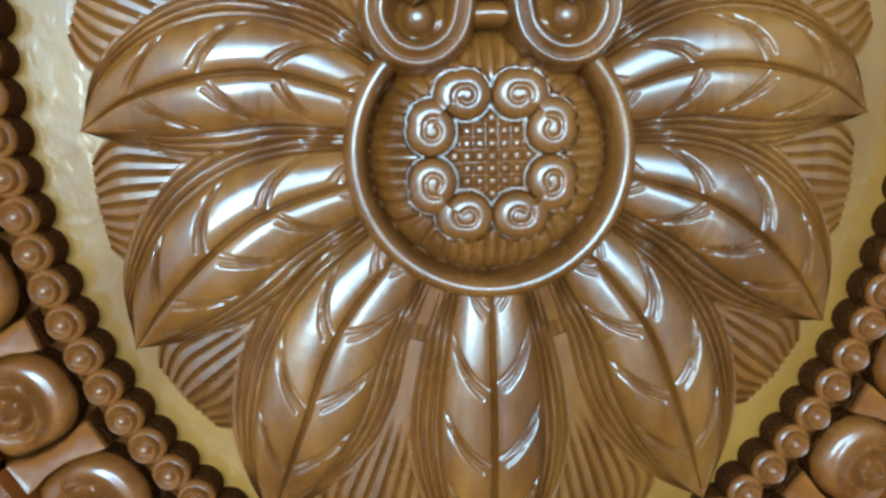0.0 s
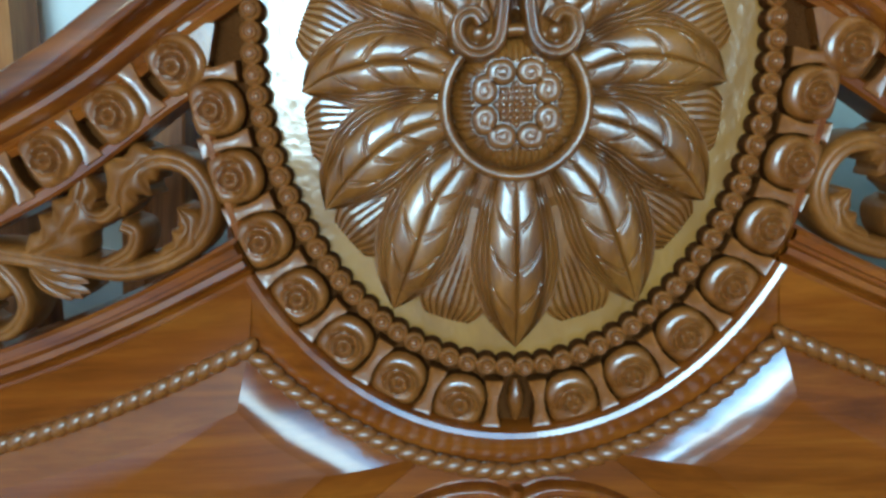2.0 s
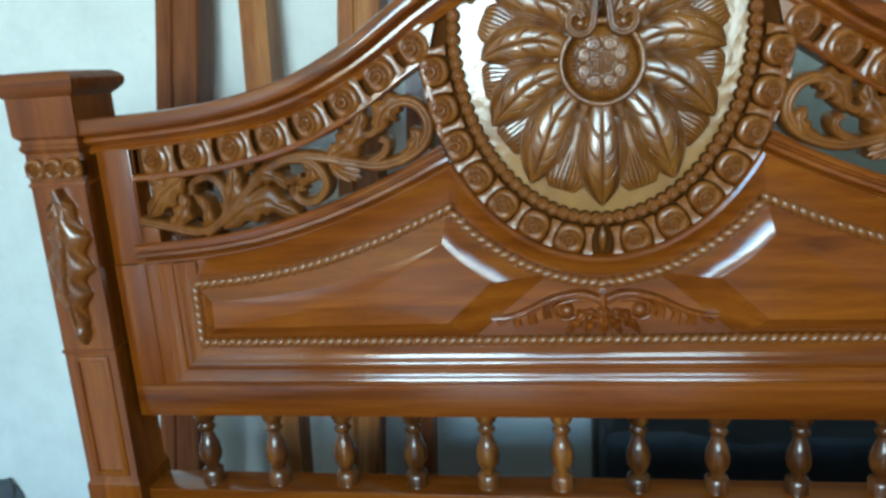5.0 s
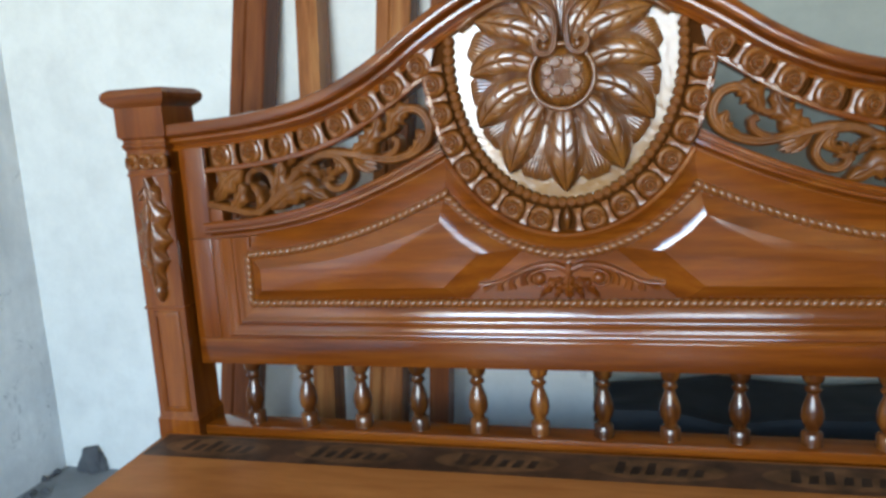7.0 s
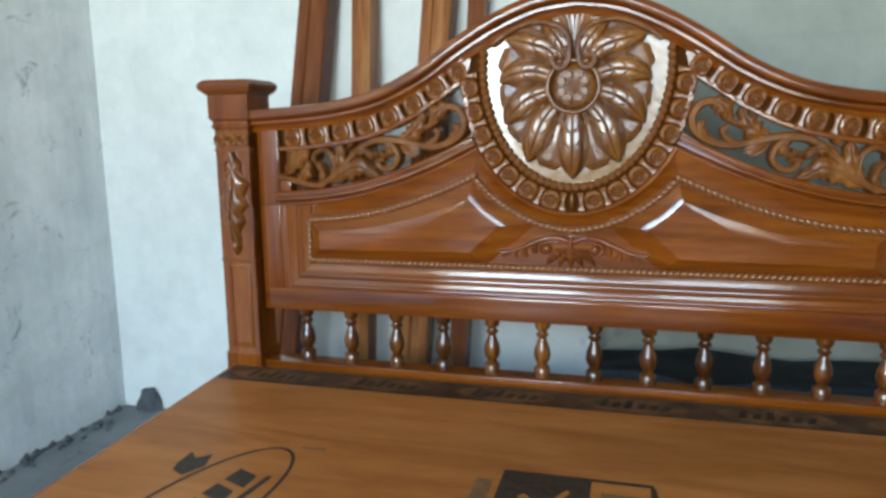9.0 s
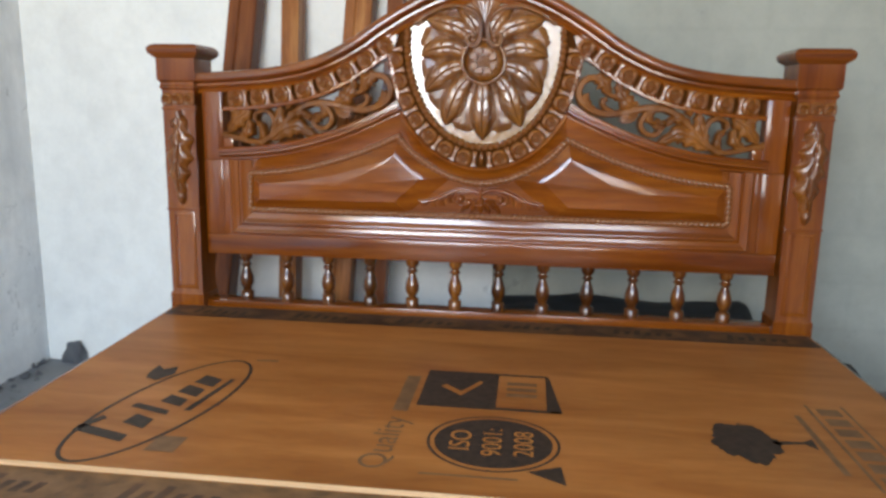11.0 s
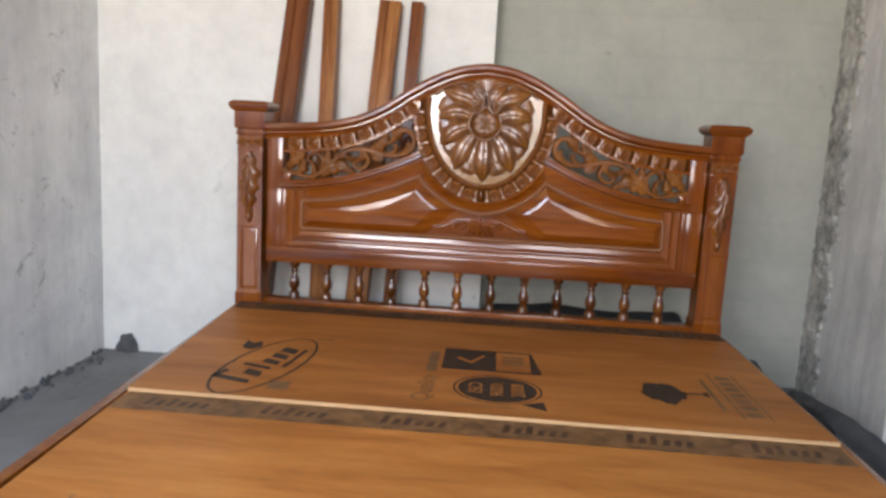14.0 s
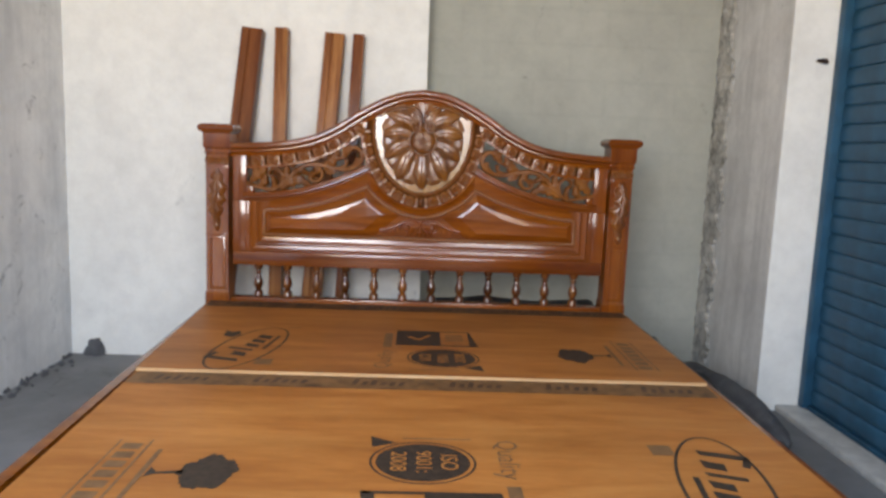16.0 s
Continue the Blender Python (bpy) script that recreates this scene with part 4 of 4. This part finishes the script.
for s in (1, -1):
    fret = part("fret", vine(*VINES[0], s), TEAK_FRET, headboard, "pierced carving of curling vine and leaves", angle=60)
    for v in VINES[1:]:
        part("vine", vine(*v, s), TEAK_FRET, fret, angle=60)
    for pts, w, lobes in CURLS:
        part("leaf", acanthus([(s * x, z) for x, z in spline(pts, 8)], w * 1.7, 0.010, lobes, 0.004, 0.034, 40, 15), TEAK_FRET, fret, angle=60)
    part("leaf", fan_leaf(-0.462, 1.078, -42, 0.066, 42, s, 7, 0.004, 0.034, 0.006), TEAK_FRET, fret, angle=60)
    for deg in (45, 135, 225, 315):
        part("leaf", fan_leaf(-0.523, 1.040, deg, 0.022, 48, s, 3, 0.002, 0.030, 0.006), TEAK_FRET, fret, angle=60)
    part("corner_block", Shape().bevel_box(s * 0.805 - 0.016, s * 0.805 + 0.016, -0.004, 0.040, 0.938, 0.974, 0.003), TEAK_UP, fret)


# ---- posts, balusters, rails ----
def loft(levels):
    """A square stack: levels of (half width, half depth, z)."""
    s = Shape().grid([[(-w, -d, z), (w, -d, z), (w, d, z), (-w, d, z)] for w, d, z in levels], wrap=True)
    n = len(s.v)
    s.f += [(3, 2, 1, 0), (n - 4, n - 3, n - 2, n - 1)]
    return s


def post(x):
    p = part("post", loft([(0.056, 0.056, Z0), (0.056, 0.056, 0.466), (0.054, 0.054, 0.470), (0.0515, 0.0515, 0.476), (0.0515, 0.0515, 1.118), (0.054, 0.054, 1.121), (0.057, 0.057, 1.126), (0.057, 0.057, 1.130), (0.054, 0.054, 1.134), (0.054, 0.054, 1.142),
                           (0.060, 0.060, 1.147), (0.062, 0.062, 1.152), (0.062, 0.062, 1.215)]), TEAK_UP, bed, "square teak bedpost with a hanging carved leaf", angle=25, at=Matrix.Translation((x, 0.014, 0)))
    part("cap", loft([(0.062, 0.062, 1.214), (0.070, 0.070, 1.220), (0.078, 0.078, 1.228), (0.081, 0.081, 1.236), (0.081, 0.081, 1.243), (0.076, 0.076, 1.250), (0.066, 0.066, 1.256), (0.03, 0.03, 1.259)]), TEAK, p, "moulded square cap", angle=25)
    part("band", Shape().bevel_box(-0.0545, 0.0545, -0.0545, 0.0545, 1.058, 1.066, 0.002), TEAK, p)
    part("band", Shape().bevel_box(-0.0545, 0.0545, -0.0545, 0.0545, 0.742, 0.750, 0.002), TEAK, p)
    for k in (-1, 0, 1):
        part("scroll_boss", boss, None, p, at=facing(k * 0.036, 1.092, 0, -0.0515, 0.82))
    part("leaf", acanthus(spline([(0.0, 1.054), (0.006, 0.97), (-0.005, 0.88), (0.0, 0.775)], 8), 0.052, 0.024, 5, -0.0515, 0.003, 110, 21, 0.34), TEAK_CARVED, p, "hanging acanthus leaf carved in relief", angle=60)
    part("stem", rib([(0.0, 1.054), (0.010, 1.01), (-0.006, 0.96), (0.008, 0.91), (-0.004, 0.86), (0.004, 0.815)], 0.010, 0.007, 0.022, 1, -0.0515, 0.003, 0.003, 70), TEAK_CARVED, p, angle=60)
    for z, size in ((1.040, 0.050), (0.985, 0.050), (0.930, 0.046), (0.878, 0.042)):
        for s in (1, -1):
            part("leaf", fan_leaf(-0.006, z, -62, size, 36, s, 3, -0.0515, 0.002, 0.018), TEAK_CARVED, p, angle=60)
    part("drop", relief([(0, 0.815), (0, 0.762)], lambda u: 0.014 * math.sin(0.35 + 2.6 * u), lambda u, v: 0.004 + 0.018 * math.sqrt(max(0, 1 - v * v)) * math.sin(0.2 + 2.7 * u), 16, 9, -0.0515, 0.002), TEAK_CARVED, p, angle=60)
    part("sunk_panel", sweep([(-0.030, 0.730), (-0.030, 0.492), (0.030, 0.492), (0.030, 0.730), (-0.030, 0.7299)], [(0.006, -0.0515), (0.005, -0.0555), (-0.001, -0.0565), (-0.006, -0.0545), (-0.007, -0.0515)]), TEAK_UP, p)
    return p


post(-0.948)
post(0.942)

turn = [(0.021, 0.443), (0.021, 0.470), (0.018, 0.473), (0.013, 0.477), (0.014, 0.484), (0.020, 0.494), (0.0225, 0.507), (0.021, 0.522), (0.016, 0.537), (0.0115, 0.549), (0.0105, 0.556), (0.016, 0.560), (0.017, 0.564), (0.0125, 0.568), (0.012, 0.574), (0.018, 0.580), (0.021, 0.588), (0.021, 0.602)]
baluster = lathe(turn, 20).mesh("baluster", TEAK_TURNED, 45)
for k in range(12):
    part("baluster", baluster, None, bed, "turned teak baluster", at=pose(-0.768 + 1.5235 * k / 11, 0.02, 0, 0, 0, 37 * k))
part("foot_rail", Shape().bevel_box(-0.90, 0.90, -0.015, 0.055, 0.30, 0.444, 0.004), TEAK, bed, "plain teak rail under the balusters")


def skew_board(xa, xb, y0, y1, z0, z1, dx):
    """A board along y whose far end is shifted by dx."""
    s = Shape().bevel_box(xa, xb, y0, y1, z0, z1, 0.003)
    s.v = [(x + dx * (y1 - y) / (y1 - y0), y, z) for x, y, z in s.v]
    return s


part("side_rail", skew_board(-1.004, -0.972, -2.15, -0.042, 0.22, 0.414, 0.070), TEAK, bed, "dark teak side rail")
part("side_rail", skew_board(0.985, 1.017, -2.15, -0.042, 0.22, 0.414, 0.0), TEAK, bed, "dark teak side rail")
part("end_rail", Shape().bevel_box(-0.90, 1.0, -2.18, -2.15, 0.20, 0.414, 0.003), TEAK, bed)
for x in (-0.925, 0.99):
    part("leg", Shape().bevel_box(x - 0.04, x + 0.04, -2.24, -2.18, Z0, 0.5, 0.004), TEAK_UP, bed)
for k in range(5):
    part("slat", Shape().bevel_box(-0.90, 0.985, -0.30 - 0.42 * k, -0.22 - 0.42 * k, 0.375, 0.401, 0.003), TEAK, bed)

# ---- plywood sheets lying on the bed, with their printed marks ----
def sheet(name, quad, z0, z1, label, mat):
    """A board from four corners (x, y), anticlockwise."""
    t = thing(name, (0, 0, 0), label, "plywood sheet", "plywood sheets on the bed")
    s = Shape()
    top = [(x, y, z1) for x, y in quad]
    low = [(x, y, z0) for x, y in quad]
    s.add(top, [(0, 1, 2, 3)]).add(low, [(3, 2, 1, 0)])
    part("face_veneer", s, mat, t)
    e = Shape()
    e.grid([[(x, y, z0 + 0.0002) for x, y in quad + quad[:1]], [(x, y, z1 - 0.0006) for x, y in quad + quad[:1]]])
    part("edge", e, PLY_EDGE, t, "pale layered plywood edge")
    return t


def flat(pts, z, shape=None):
    """A flat inked patch from an outline in x-y."""
    shape = shape or Shape()
    shape.add([(x, y, z) for x, y in pts], [tuple(range(len(pts)))])
    return shape


def ellipse(cx, cy, a, b, turn=0.0, n=48):
    c, s = math.cos(turn), math.sin(turn)
    return [(cx + a * math.cos(t) * c - b * math.sin(t) * s, cy + a * math.cos(t) * s + b * math.sin(t) * c) for t in np.linspace(0, 2 * math.pi, n, endpoint=False)]


def hoop(cx, cy, a, b, w, z, turn=0.0, n=64):
    o, i = ellipse(cx, cy, a, b, turn, n), ellipse(cx, cy, a - w, b - w, turn, n)
    return Shape().grid([[(x, y, z) for x, y in o], [(x, y, z) for x, y in i]], wrap=True)


def bar(x0, x1, y0, y1, z, shape=None):
    return flat([(x0, y0), (x1, y0), (x1, y1), (x0, y1)], z, shape)


def words(text, size, mat, m, parent):
    """Real letters of the built-in font, as a thin mesh."""
    cu = bpy.data.curves.new("words", "FONT")
    cu.body, cu.size, cu.align_x, cu.align_y = text, size, "CENTER", "CENTER"
    tmp = bpy.data.objects.new("words", cu)
    me = bpy.data.meshes.new_from_object(tmp)
    bpy.data.objects.remove(tmp)
    me.materials.append(mat)
    ob = new("lettering", me)
    ob.parent = parent
    ob.matrix_basis = m
    return ob


def stamps(owner, m):
    """The three printed marks of one sheet, laid out for the first sheet and moved by m."""
    def ink(name, shape, mat, label=""):
        shape.v = [tuple(m @ Vector(v)) for v in shape.v]
        return part(name, shape, mat, owner, label)
    z = 0.0
    def ink_bar(shape, mat=INK):
        return ink("name_bar", shape, mat)
    # oval mark with a bar for each stroke of its unlettered name
    tilt = radians(79)
    ink("oval_mark", hoop(-0.622, -0.810, 0.290, 0.110, 0.009, z, tilt), INK, "dark oval mark printed on the plywood")
    c, s = math.cos(tilt), math.sin(tilt)

    def on(u, v):
        return (-0.622 + u * c - v * s, -0.810 + u * s + v * c)
    for u, l, w in ((-0.175, 0.030, 0.13), (-0.105, 0.045, 0.06), (-0.045, 0.022, 0.10), (0.010, 0.040, 0.06), (0.070, 0.045, 0.06), (0.135, 0.050, 0.06)):
        ink_bar(flat([on(u - l / 2, -0.038), on(u + l / 2, -0.030), on(u + l / 2 + 0.012, -0.038 + w), on(u - l / 2 + 0.012, -0.038 + w)], z + 0.0003))
    ink_bar(flat([on(-0.17, 0.08), on(-0.11, 0.065), on(-0.10, 0.083), on(-0.16, 0.096)], z + 0.0003))
    ink_bar(flat([on(-0.02, -0.072), on(0.17, -0.060), on(0.17, -0.048), on(-0.02, -0.056)], z + 0.0003))
    bird = [on(0.10, 0.115), on(0.15, 0.10), on(0.20, 0.125), on(0.17, 0.145), on(0.19, 0.175), on(0.14, 0.165), on(0.11, 0.15)]
    ink("crest_mark", flat(bird, z), INK)
    ink("small_print", flat([on(0.30, -0.035), on(0.315, -0.09), on(0.325, -0.085), on(0.31, -0.03)], z), INK_FADED)
    ink("small_print", bar(-0.56, -0.50, -1.03, -0.965, z), INK_FADED)
    # quality mark: a dark block, a framed block and a round seal
    ink("dark_block", bar(-0.081, 0.085, -0.735, -0.512, z), INK, "printed square mark")
    tick = Shape()
    flat([(-0.040, -0.615), (-0.028, -0.600), (0.010, -0.640), (0.050, -0.570), (0.058, -0.580), (0.012, -0.665)], z + 0.0004, tick)
    ink("tick", tick, PLY)
    fr = Shape()
    for q in ((0.085, 0.212, -0.524, -0.512), (0.085, 0.235, -0.735, -0.722), (0.085, 0.094, -0.722, -0.524), (0.206, 0.216, -0.722, -0.524)):
        bar(*q, z, fr)
    flat([(0.216, -0.53), (0.240, -0.735), (0.216, -0.735)], z, fr)
    ink("framed_block", fr, INK)
    for k in range(3):
        ink("small_print", bar(0.115, 0.185, -0.655 + 0.035 * k, -0.635 + 0.035 * k, z), INK_FADED)
    ink("seal", flat(ellipse(0.098, -0.893, 0.117, 0.107), z), INK, "round dark seal with pale lettering")
    ink("seal_ring", hoop(0.098, -0.893, 0.132, 0.122, 0.006, z), INK)
    for text, x, size in (("ISO", 0.035, 0.060), ("9001:", 0.098, 0.056), ("2008", 0.160, 0.056)):
        words(text, size, PLY, m @ pose(x, -0.893, z + 0.0006, 0, 0, 90), owner)
    words("Quality", 0.078, INK_FADED, m @ pose(-0.115, -0.92, z + 0.0004, 0, 0, 88), owner)
    ink("small_print", bar(-0.128, -0.095, -0.77, -0.56, z), INK_FADED)
    ink("seal_corner", flat([(0.165, -1.005), (0.235, -1.045), (0.228, -0.975)], z), INK)
    ink("seal_corner", flat([(-0.03, -1.04), (0.15, -1.04), (0.15, -1.033), (-0.03, -1.033)], z), INK_FADED)
    # tree mark and a framed block of small print
    rnd = random.Random(5)
    crown = [(0.600 + (0.052 + 0.012 * abs(math.cos(2.5 * t + 0.4)) + 0.012 * rnd.random()) * math.cos(t), -0.812 + (0.066 + 0.022 * abs(math.cos(2.5 * t + 0.4)) + 0.014 * rnd.random()) * math.sin(t)) for t in np.linspace(0, 2 * math.pi, 56, endpoint=False)]
    ink("tree_mark", flat(crown, z), INK, "dark printed tree")
    ink("trunk_mark", flat([(0.655, -0.818), (0.715, -0.806), (0.735, -0.83), (0.738, -0.78), (0.715, -0.796), (0.655, -0.800)], z), INK)
    for q in ((0.783, 0.790, -0.985, -0.595), (0.862, 0.868, -0.985, -0.595), (0.742, 0.755, -0.93, -0.66)):
        ink("print_line", bar(*q, z), INK_FADED)
    for k in range(7):
        ink("name_bar", bar(0.802, 0.850, -0.965 + 0.052 * k, -0.928 + 0.052 * k, z), INK_FADED)


def strip(owner, y0, y1, z, x0, x1, ink, pale, dark):
    """A dark printed band along a sheet's edge, with pale lozenges."""
    part("printed_band", bar(x0, x1, y0, y1, z), ink, owner, "dark printed band along the edge")
    h = (y1 - y0) / 2
    cy = (y0 + y1) / 2
    n = 6
    for k in range(n):
        cx = x0 + (x1 - x0) * (k + 0.5) / n
        part("lozenge", flat(ellipse(cx, cy, 0.132, h * 0.78), z + 0.0004), pale, owner)
        for i in range(6):
            a = cx - 0.085 + 0.030 * i
            part("name_bar", flat([(a, cy - h * 0.40), (a + 0.018, cy - h * 0.40), (a + 0.026, cy + h * (0.55 if i in (0, 2) else 0.2)), (a + 0.010, cy + h * (0.55 if i in (0, 2) else 0.2))], z + 0.0008), dark, owner)


Z1, Z2 = 0.430, 0.420
head_sheet = sheet("plywood_sheet", [(-0.985, -0.042), (-0.925, -1.100), (0.990, -1.100), (0.988, -0.042)], 0.408, Z1, "orange-brown plywood sheet with dark printed marks, at the headboard", PLY_RED_BOUNCE)
stamps(head_sheet, Matrix.Translation((0, 0, Z1 + 0.0006)))
strip(head_sheet, -0.160, -0.048, Z1 + 0.0006, -0.972, 0.984, INK_STRIP, STRIP_PALE, STRIP_DARK)
foot_sheet = sheet("plywood_sheet", [(-0.922, -1.103), (-0.875, -2.14), (0.995, -2.14), (0.990, -1.103)], 0.402, Z2, "orange-brown plywood sheet with dark printed marks, at the foot", PLY)
stamps(foot_sheet, Matrix.Translation((0.06 * 2, -1.325 * 2, Z2 + 0.0006)) @ Matrix.Rotation(math.pi, 4, "Z"))
strip(foot_sheet, -1.225, -1.106, Z2 + 0.0006, -0.915, 0.984, INK_STRIP_WORN, INK_FADED, INK_STRIP)

# ---- timber leaning on the white wall ----
def plank(x0, x1, top, foot_y, mat, label, thick=0.045, moulded=True, dx=0.0):
    """A moulded length of timber, its foot on the floor, its head on the wall."""
    lean = math.atan2(BACK_W - 0.004 - foot_y - thick, top - Z0)
    t = thing("timber_plank", (x0, foot_y, Z0), label, "timber", "timber leaning on the wall")
    w = x1 - x0
    l = (top - Z0) / math.cos(lean)
    prof = [(0, 0), (w, 0), (w, thick), (0, thick)]
    if moulded:
        prof = [(0, 0.004), (0.004, 0), (w * 0.36, 0), (w * 0.40, 0.007), (w * 0.44, 0.007), (w * 0.48, 0.0), (w - 0.004, 0), (w, 0.004), (w, thick), (0, thick)]
    n = len(prof)
    s = Shape().add([(x, y, 0) for x, y in prof] + [(x, y, l) for x, y in prof], [tuple(range(n)), tuple(range(2 * n - 1, n - 1, -1))] + [(i, (i + 1) % n, n + (i + 1) % n, n + i) for i in range(n)])
    b = part("board", s, mat, t)
    b.matrix_basis = Matrix.Translation((0, 0, 0.008)) @ Matrix.Rotation(-lean, 4, "X") @ Matrix.Rotation(dx, 4, "Y")
    return t


plank(-1.150, -1.040, 1.785, 0.36, RAW_DARK, "dark reddish moulded door-frame timber leaning on the wall", 0.085, True, 0.091)
plank(-0.805, -0.738, 1.78, 0.38, RAW, "pale brown length of timber leaning on the wall", 0.085, False, 0.0)
plank(-0.650, -0.548, 1.77, 0.36, RAW, "brown moulded door-frame timber leaning on the wall", 0.085, True, 0.06)
plank(-0.465, -0.407, 1.767, 0.40, RAW_DARK, "narrow dark timber leaning on the wall", 0.075, False, 0.041)

# ---- roller shutter and sill ----
shutter = thing("roller_shutter", (SHUT + 0.02, PIER - 0.04, Z0), "closed blue painted steel roller shutter", "shutter")
prof = [(-0.004, 0.0), (0.003, 0.004), (0.006, 0.016), (0.0068, 0.042), (0.006, 0.068), (0.003, 0.080), (-0.004, 0.0845)]
slat = Shape().grid([[(-x, y, z) for x, z in prof] for y in (0.0, -2.9)]).mesh("slat", SHUTTER, 60)
for k in range(29):
    part("slat", slat, None, shutter, at=Matrix.Translation((0, 0, 0.05 + 0.086 * k)))
part("guide_rail", Shape().bevel_box(-0.045, 0.03, -0.02, 0.026, 0.0, 2.6, 0.003), SHUTTER, shutter, "steel guide channel")
part("bottom_bar", Shape().bevel_box(-0.02, 0.02, -2.9, 0, 0.0, 0.05, 0.003), SHUTTER, shutter)
part("backing", Shape().box(0.01, 0.03, -3.95, 0.02, 0.0, 2.6), SHUTTER, shutter)
solid("trim_sill", Shape().bevel_box(1.81, SHUT - 0.005, -3.2, PIER - 0.012, Z0, Z0 + 0.035, 0.008), PIER_MAT, "rough cement sill under the shutter", "sill", kind="structure")


def lump(name, loc, size, mat, label, category, seed, squash=0.6):
    bm = bmesh.new()
    bmesh.ops.create_icosphere(bm, subdivisions=4, radius=1)
    for v in bm.verts:
        k = 1 + 0.35 * noise.noise(v.co * 1.3 + Vector((seed, 0, 0))) + 0.12 * noise.noise(v.co * 4 + Vector((0, seed, 0)))
        v.co = Vector((v.co.x * size[0] * k, v.co.y * size[1] * k, max(-0.25, v.co.z) * size[2] * k + 0.25 * size[2]))
    bm.verts.index_update()
    s = Shape().add([v.co for v in bm.verts], [[v.index for v in f.verts] for f in bm.faces])
    bm.free()
    ob = solid(name, s, mat, label, category, angle=50)
    ob.location = loc
    return ob


lump("black_sack", (1.27, 0.34, Z0), (0.14, 0.18, 0.20), BLACK_BAG, "black plastic sack slumped on the floor behind the bed", "sack", 3)
# long black block with an uneven top, behind the right-hand balusters
bundle = Shape().bevel_box(0.03, 1.02, 0.44, 0.72, Z0, 0.33, 0.03)
bm = bmesh.new()
bm.from_mesh(bundle.mesh("tmp", BLACK_BAG))
bmesh.ops.subdivide_edges(bm, edges=bm.edges[:], cuts=5, use_grid_fill=True)
for v in bm.verts:
    if v.co.z > Z0 + 0.02:
        v.co.z += 0.035 * noise.noise(v.co * 5) + 0.02 * noise.noise(v.co * 13)
        v.co.y += 0.03 * noise.noise(v.co * 6 + Vector((3, 0, 0)))
bm.verts.index_update()
solid("black_block", Shape().add([v.co for v in bm.verts], [[v.index for v in f.verts] for f in bm.faces]), BLACK_BAG, "uneven black block on the floor behind the headboard", "tarpaulin")
bm.free()
lump("black_sack", (1.50, 0.20, Z0), (0.09, 0.24, 0.09), BLACK_BAG, "black plastic sack slumped beside the bed rail", "sack", 14)
# added mound: its dark shape also stands for the shaded floor
lump("dirt_shade_mound", (1.62, 0.02, Z0), (0.10, 0.55, 0.10), RUBBLE, "low dark mound for dirt and floor shade along the pier foot", "rubble", 21)
lump("plaster_lump", (-1.83, 0.64, Z0), (0.05, 0.025, 0.075), RUBBLE, "grey lump of fallen plaster at the wall foot", "rubble", 5)

rnd = random.Random(2)
heap = Shape()
for k in range(150):
    y = rnd.uniform(-1.6, 0.64)
    x, r = LEFT + abs(rnd.gauss(0, 0.035)), rnd.uniform(0.006, 0.026)
    heap.add([(x + r * a * rnd.uniform(0.6, 1.1), y + r * b * rnd.uniform(0.6, 1.1), Z0 + max(0, r * c * rnd.uniform(0.5, 1) + r * 0.4)) for a, b, c in ((1, 0, 0), (-1, 0, 0), (0, 1, 0), (0, -1, 0), (0, 0, 1), (0, 0, -1))],
             [(0, 2, 4), (2, 1, 4), (1, 3, 4), (3, 0, 4), (2, 0, 5), (1, 2, 5), (3, 1, 5), (0, 3, 5)])
solid("rubble", heap, RUBBLE, "dark crumbs of mortar along the wall foot", "rubble", kind="stuff")
scrap = thing("timber_scrap", (-1.22, -0.30, Z0), "pale offcut of timber lying on the floor by the bed", "timber")
part("board", Shape().bevel_box(-0.05, 0.05, -0.42, 0.42, 0.0, 0.03, 0.003), PLY_EDGE, scrap, at=pose(0, 0, 0, 0, 0, -8))
scrap = thing("timber_scrap", (-1.10, -0.75, Z0), "brown offcut of timber lying on the floor by the bed", "timber")
part("board", Shape().bevel_box(-0.05, 0.05, -0.55, 0.55, 0.0, 0.09, 0.003), RAW, scrap, at=pose(0, 0, 0, 0, 0, -3))
peg = thing("wall_peg", (1.863, PIER - 0.008, 1.655), "small dark metal peg driven into the white pier end", "peg")
part("shank", Shape().bevel_box(-0.022, 0.022, -0.030, 0.004, -0.006, 0.006, 0.002), GAP_DARK, peg, at=pose(0, 0, 0, 0, 14, 0))
part("head", Shape().bevel_box(-0.012, 0.012, -0.040, -0.029, -0.012, 0.012, 0.003), GAP_DARK, peg)
